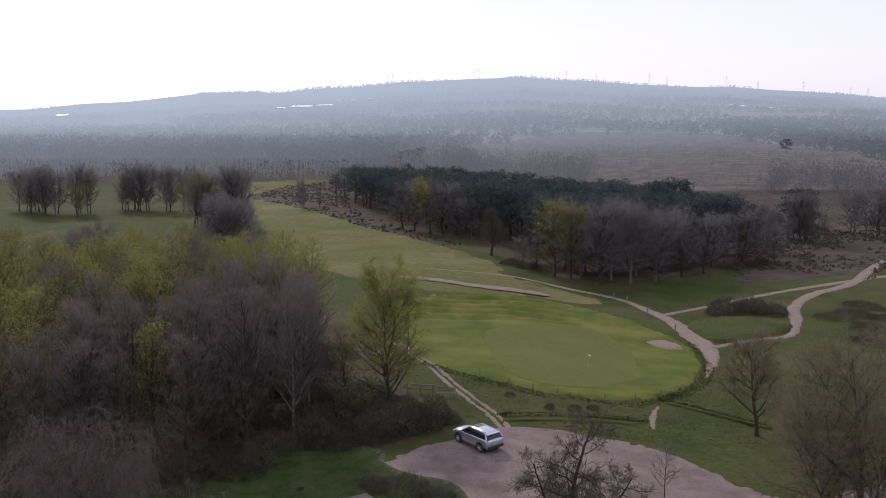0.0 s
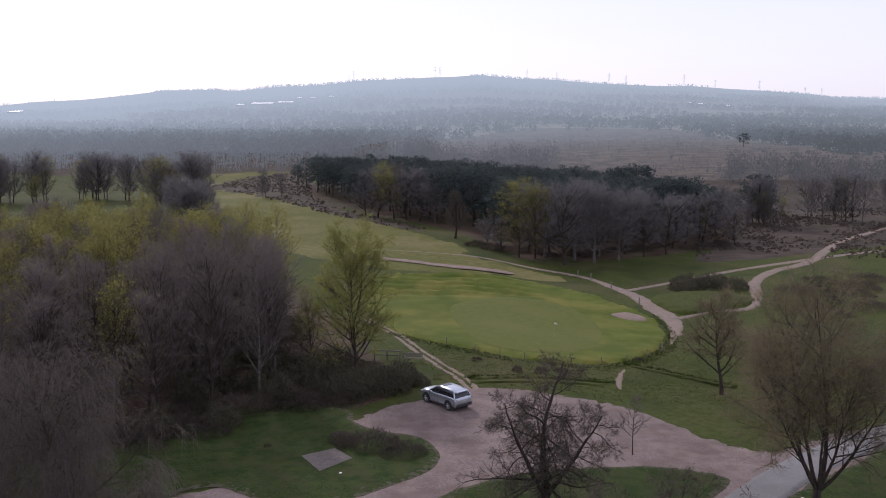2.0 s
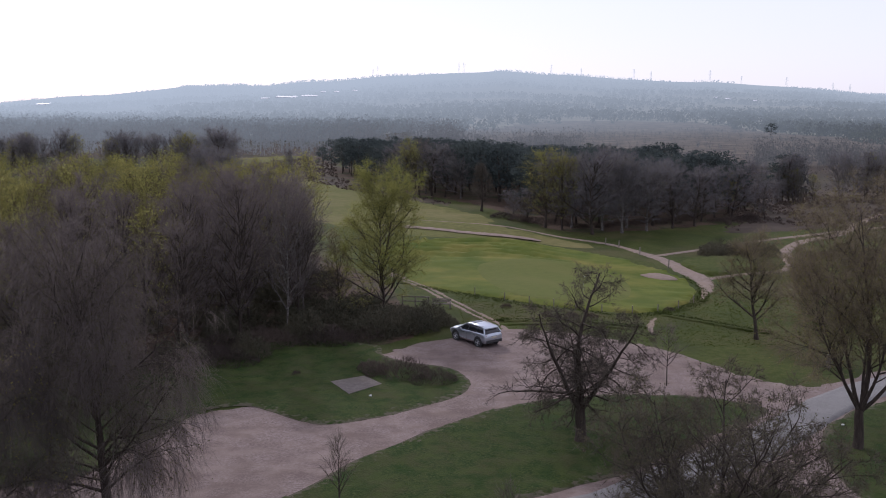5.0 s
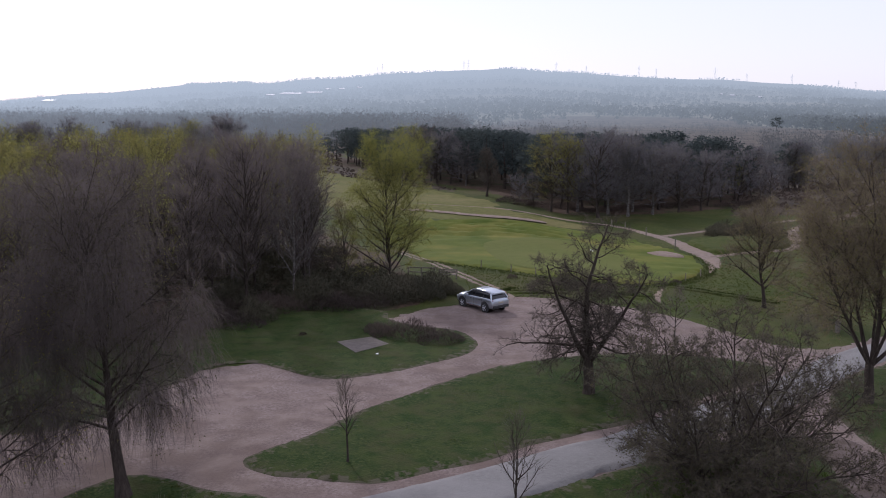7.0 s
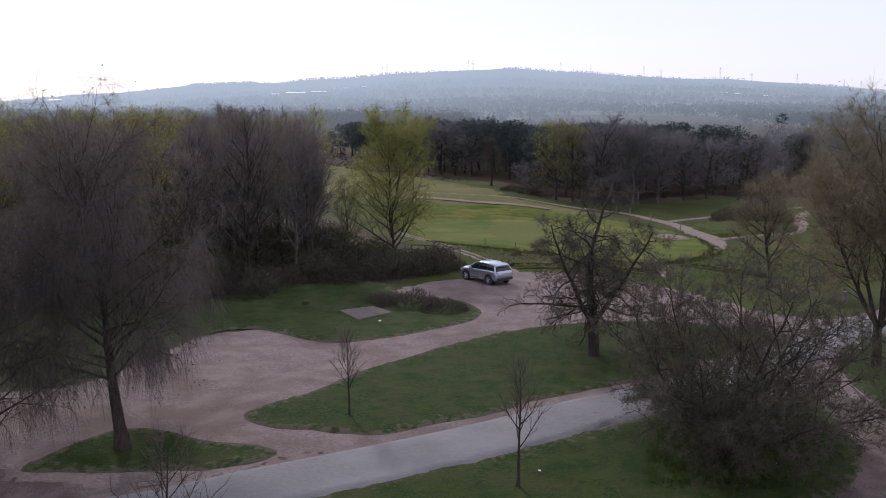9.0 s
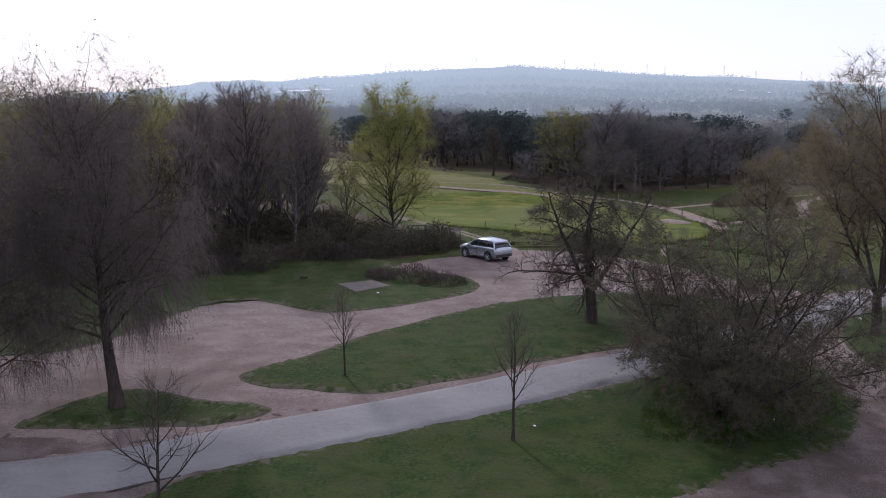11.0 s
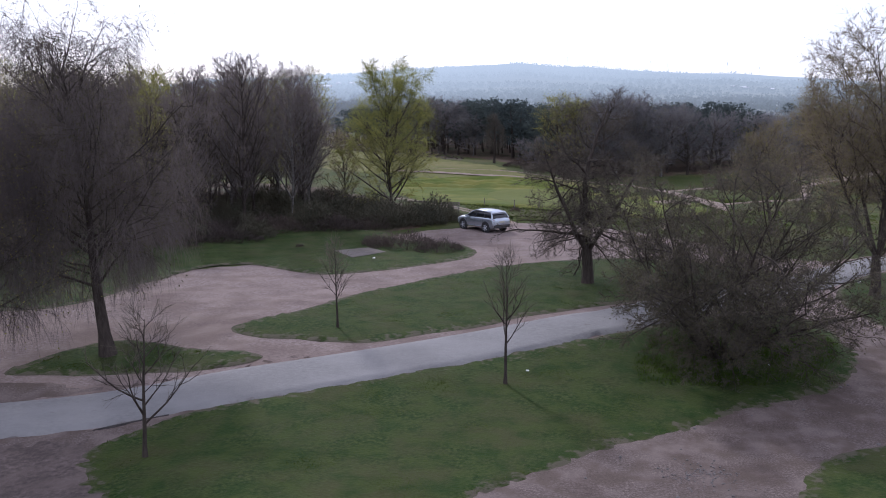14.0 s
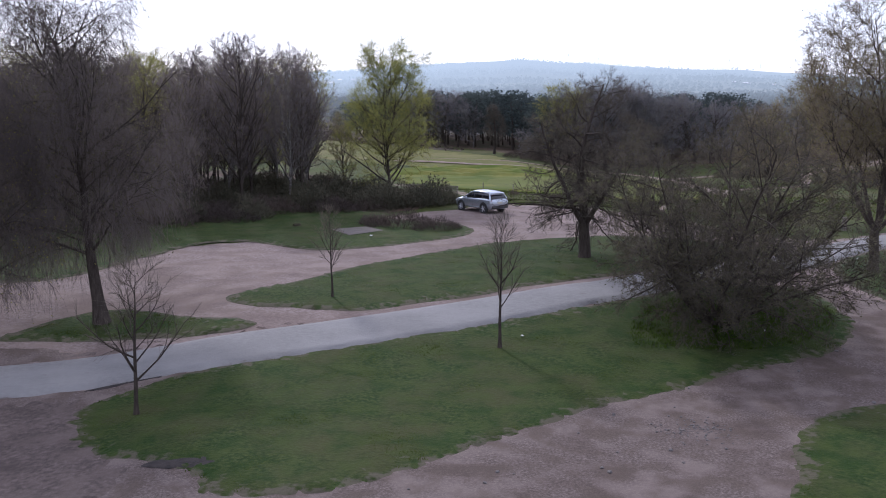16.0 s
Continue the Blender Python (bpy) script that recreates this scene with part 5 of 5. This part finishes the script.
# ---------------------------------------------------------------- bench, rails, posts, flag and small things
def make_bench(x, y, rz):
    e = thing("park_bench", x, y, land(x, y), rz)
    for k in range(4):
        boxed("seat_slat", (0, -0.18 + 0.12 * k, 0.46), (1.9, 0.1, 0.04), M_WOODPOST, e)
    for k in range(3):
        boxed("back_slat", (0, 0.27 + 0.03 * k, 0.62 + 0.13 * k), (1.9, 0.035, 0.1), M_WOODPOST, e)
    for sx in (-0.85, 0.85):
        boxed("leg", (sx, -0.18, 0.22), (0.09, 0.09, 0.48), M_WOODPOST, e)
        boxed("leg", (sx, 0.26, 0.46), (0.09, 0.09, 0.96), M_WOODPOST, e)
        boxed("armrest", (sx, 0.03, 0.68), (0.09, 0.5, 0.05), M_WOODPOST, e)
    return tagged(e, "weathered wooden park bench facing the gravel", "bench")


make_bench(0.3, 86.5, -6)


def make_rail(x, y, rz, length):
    e = thing("barrier_rail", x, y, land(x, y), rz)
    for k in range(3):
        boxed("post", (-length / 2 + length * k / 2, 0, 0.5), (0.14, 0.14, 1.05), M_WOODPOST, e)
    boxed("rail", (0, 0, 0.95), (length + 0.3, 0.1, 0.13), M_WOODPOST, e)
    boxed("rail", (0, 0, 0.5), (length, 0.06, 0.11), M_WOODPOST, e)
    return tagged(e, "low weathered wooden barrier rail", "fence")


make_rail(-2.3, 87.6, -8, 2.6)

fence = thing("wire_fence", 16, 88, 0)
posts = [(4.0, 94.2), (6.9, 90.6), (9.2, 88.5), (11.5, 87.1), (13.6, 86.5), (16.2, 86.5), (19.5, 87.6), (22.6, 89.6), (25.4, 92), (28, 95.4)]
tops = []
for x, y in posts:
    z = land(x, y)
    boxed("post", (x - 16, y - 88, z + 0.4), (0.09, 0.09, 0.95), M_WOODPOST, fence)
    tops.append(Vector((x - 16, y - 88, z + 0.8)))
for a, b in zip(tops, tops[1:]):
    for dz in (0, -0.4):
        bm = bmesh.new()
        rod(bm, a + Vector((0, 0, dz)), b + Vector((0, 0, dz)), 0.0025, 3)
        part("wire", bm, M_TRIM, fence)
tagged(fence, "low post and wire fence below the putting green", "fence")

pathposts = [(31.2, 134), (32.4, 122), (29.6, 141.5), (28, 144.2)]
for x, y in pathposts:
    e = thing("marker_post", x, y, land(x, y))
    boxed("post", (0, 0, 0.55), (0.14, 0.14, 1.3), M_WOODPOST, e)
    tagged(e, "short weathered wooden post beside the path", "post", "posts beside the path")

flag = thing("golf_flag", 16.4, 98.3, land(16.4, 98.3) + 0.4)
bm = bmesh.new()
rod(bm, (0, 0, -0.1), (0, 0, 1.75), 0.006, 6)
part("pole", bm, plain("grey_pole", (0.4, 0.4, 0.4), 0.5), flag)
bm = bmesh.new()
for k in range(4):
    box(bm, (0.05 + 0.08 * k, 0.03 * math.sin(1.6 * k), 1.6 - 0.02 * k), (0.085, 0.012, 0.2 - 0.02 * k))
part("cloth", bm, plain("white_flag_cloth", (0.8, 0.8, 0.78), 0.8), flag, "small white flag")
tagged(flag, "white golf flag on a pole in the putting green", "flag")

# old concrete slab on the island
slab = [(-8.1, 62.2), (-5.7, 63.6), (-4.3, 61.6), (-6.5, 59.3)]
bm = bmesh.new()
lo = [bm.verts.new((x, y, land(x, y) + 0.05)) for x, y in slab]
hi = [bm.verts.new((x, y, land(x, y) + 0.145)) for x, y in slab]
bm.faces.new(hi)
for i in range(4):
    bm.faces.new((lo[i], lo[(i + 1) % 4], hi[(i + 1) % 4], hi[i]))
bmesh.ops.recalc_face_normals(bm, faces=bm.faces)
bmesh.ops.bevel(bm, geom=list(bm.edges), offset=0.03, segments=2, affect="EDGES")
e = thing("concrete_slab", 0, 0, 0)
part("slab", bm, M_STONE, e)
tagged(e, "low weathered concrete slab in the grass", "slab")

# stones on the gravel
rng = random.Random(3)
stone_mesh = []
for k in range(4):
    bm = bmesh.new()
    bmesh.ops.create_icosphere(bm, subdivisions=2, radius=0.5)
    for v in bm.verts:
        v.co *= 1 + 0.45 * noise.noise(v.co * 1.7 + Vector((9 * k, 0, 0)))
        v.co.z *= 0.6
    me = bpy.data.meshes.new("stone")
    bm.to_mesh(me)
    bm.free()
    me.materials.append(M_PEBBLE)
    stone_mesh.append(me)
for k in range(230):
    x, y = (rng.uniform(-2, 18), rng.uniform(17, 34)) if k < 90 else (rng.gauss(7.7, 0.6), rng.gauss(25.8, 0.5))
    if inside(LAWN_NEAR, x, y) or inside(LAWN_CORNER, x, y):
        continue
    s = rng.uniform(0.05, 0.15) if k < 90 else rng.uniform(0.035, 0.085)
    ob = new("stone", stone_mesh[k % 4])
    ob.matrix_basis = pose(x, y, land(x, y) + 0.08 + 0.1 * s, 0, 0, rng.uniform(0, 360)) @ Matrix.Diagonal((s, s * rng.uniform(0.7, 1.2), s, 1))
    tagged(ob, "small pale stone lying on the gravel", "stone", "stones on the gravel")


# scraps of white litter in the grass
M_PAPER = plain("white_paper", (0.75, 0.75, 0.74), 0.8)
for x, y, s in ((3.1, 34.9, 0.06), (26.3, 56.0, 0.11), (-5.0, 58.9, 0.1), (13.2, 35.6, 0.05)):
    bm = bmesh.new()
    bmesh.ops.create_icosphere(bm, subdivisions=2, radius=s)
    for v in bm.verts:
        v.co *= 1 + 0.5 * noise.noise(v.co * 9 + Vector((x, y, 0)))
        v.co.z *= 0.5
    me = bpy.data.meshes.new("litter")
    bm.to_mesh(me)
    bm.free()
    me.materials.append(M_PAPER)
    ob = new("litter", me)
    ob.matrix_basis = pose(x, y, land(x, y) + 0.16, 0, 0, 40 * x)
    tagged(ob, "crumpled scrap of white litter in the grass", "litter", "white litter")

e = thing("marker_post", 31.4, 69.6, land(31.4, 69.6))
boxed("post", (0, 0, 0.5), (0.3, 0.3, 1.15), M_WOODPOST, e)
tagged(e, "stout dark wooden post beside the lane", "post")

# grass blades on the near lawns
def tufts(name, outline, count, size, seed, material=M_BLADE, label="short uneven grass blades of the verge", lift=0.09):
    r = random.Random(seed)
    xs, ys = [p[0] for p in outline], [p[1] for p in outline]
    loop = smooth_loop(outline, sub=4)
    V, F, made = [], [], 0
    while made < count:
        x, y = r.uniform(min(xs), max(xs)), r.uniform(min(ys), max(ys))
        if not inside(loop, x, y):
            continue
        if any(not inside(loop, x + dx, y + dy) for dx, dy in ((0.4, 0), (-0.4, 0), (0, 0.4), (0, -0.4))):
            continue
        made += 1
        z = land(x, y) + lift
        big = size * (0.75 + 0.5 * max(0, noise.noise((x * 0.6, y * 0.6, 3.0)) + 0.25))
        for _ in range(4):
            a, l, t = r.uniform(0, 6.283), big * r.uniform(0.6, 1.5), r.uniform(0.2, 0.9)
            w = 0.02 + 0.1 * big
            px, py = x + r.gauss(0, 0.07), y + r.gauss(0, 0.07)
            k = len(V)
            V += [(px - w * math.sin(a), py + w * math.cos(a), z - 0.03), (px + w * math.sin(a), py - w * math.cos(a), z - 0.03), (px + l * t * math.cos(a), py + l * t * math.sin(a), z + l)]
            F.append((k, k + 1, k + 2))
    return tagged(piece(name, V, F, material), label, "grass", kind="stuff")


tufts("grass_tufts", LAWN_NEAR, 16800, 0.04, 1)
tufts("grass_tufts", LAWN_OAK, 8400, 0.04, 2)
tufts("grass_tufts", LAWN_LEFT, 2400, 0.04, 3)
tufts("grass_tufts", LAWN_CORNER, 4200, 0.04, 4)
tufts("grass_tufts", LAWN_ISLAND, 7200, 0.04, 5)
tufts("grass_tufts", LAWN_RIGHT, 3600, 0.04, 6)
tufts("grass_tufts", [(3, 79), (34, 76), (48, 90), (33, 108), (22, 89), (12, 86), (2, 95)], 7000, 0.09, 7, label="rough tussocky grass round the golf green", lift=0.0)

FRINGE = [(-1.6, 101.5), (2.3, 96.2), (6.9, 91.4), (11.2, 87.6), (16.8, 87), (22.6, 90), (27.4, 95.8), (31.3, 106), (31.9, 116), (33.2, 116), (33, 105.3), (29.2, 94.2), (23.7, 88), (16.8, 85), (10.2, 85.8), (5.7, 89.7), (1.0, 94.7), (-2.8, 100.3)]
tufts("rough_fringe", FRINGE, 1100, 0.12, 10, M_ROUGH, "long dark grass along the foot of the green's bank", 0.1)
for k, bank in enumerate(([(5, 80.4), (12, 80.5), (19.5, 81), (19.5, 82.3), (12, 82.1), (5, 81.9)], [(21.8, 88.3), (25.8, 84), (30.2, 79.6), (31.4, 80.8), (27.2, 85.4), (23, 89.4)])):
    tufts("rough_fringe", bank, 380, 0.14, 20 + k, M_ROUGH, "long dark tussocks along a shallow ditch", 0.08)

# leafy ground plants under the hawthorn
WEEDS = [(7, 34), (10.5, 33), (14, 33.8), (17, 37), (17.8, 41), (14, 42), (9, 39.2)]
tufts("ground_plants", WEEDS, 2600, 0.13, 9, M_WEED, "bright green low weeds under the hawthorn", 0.1)
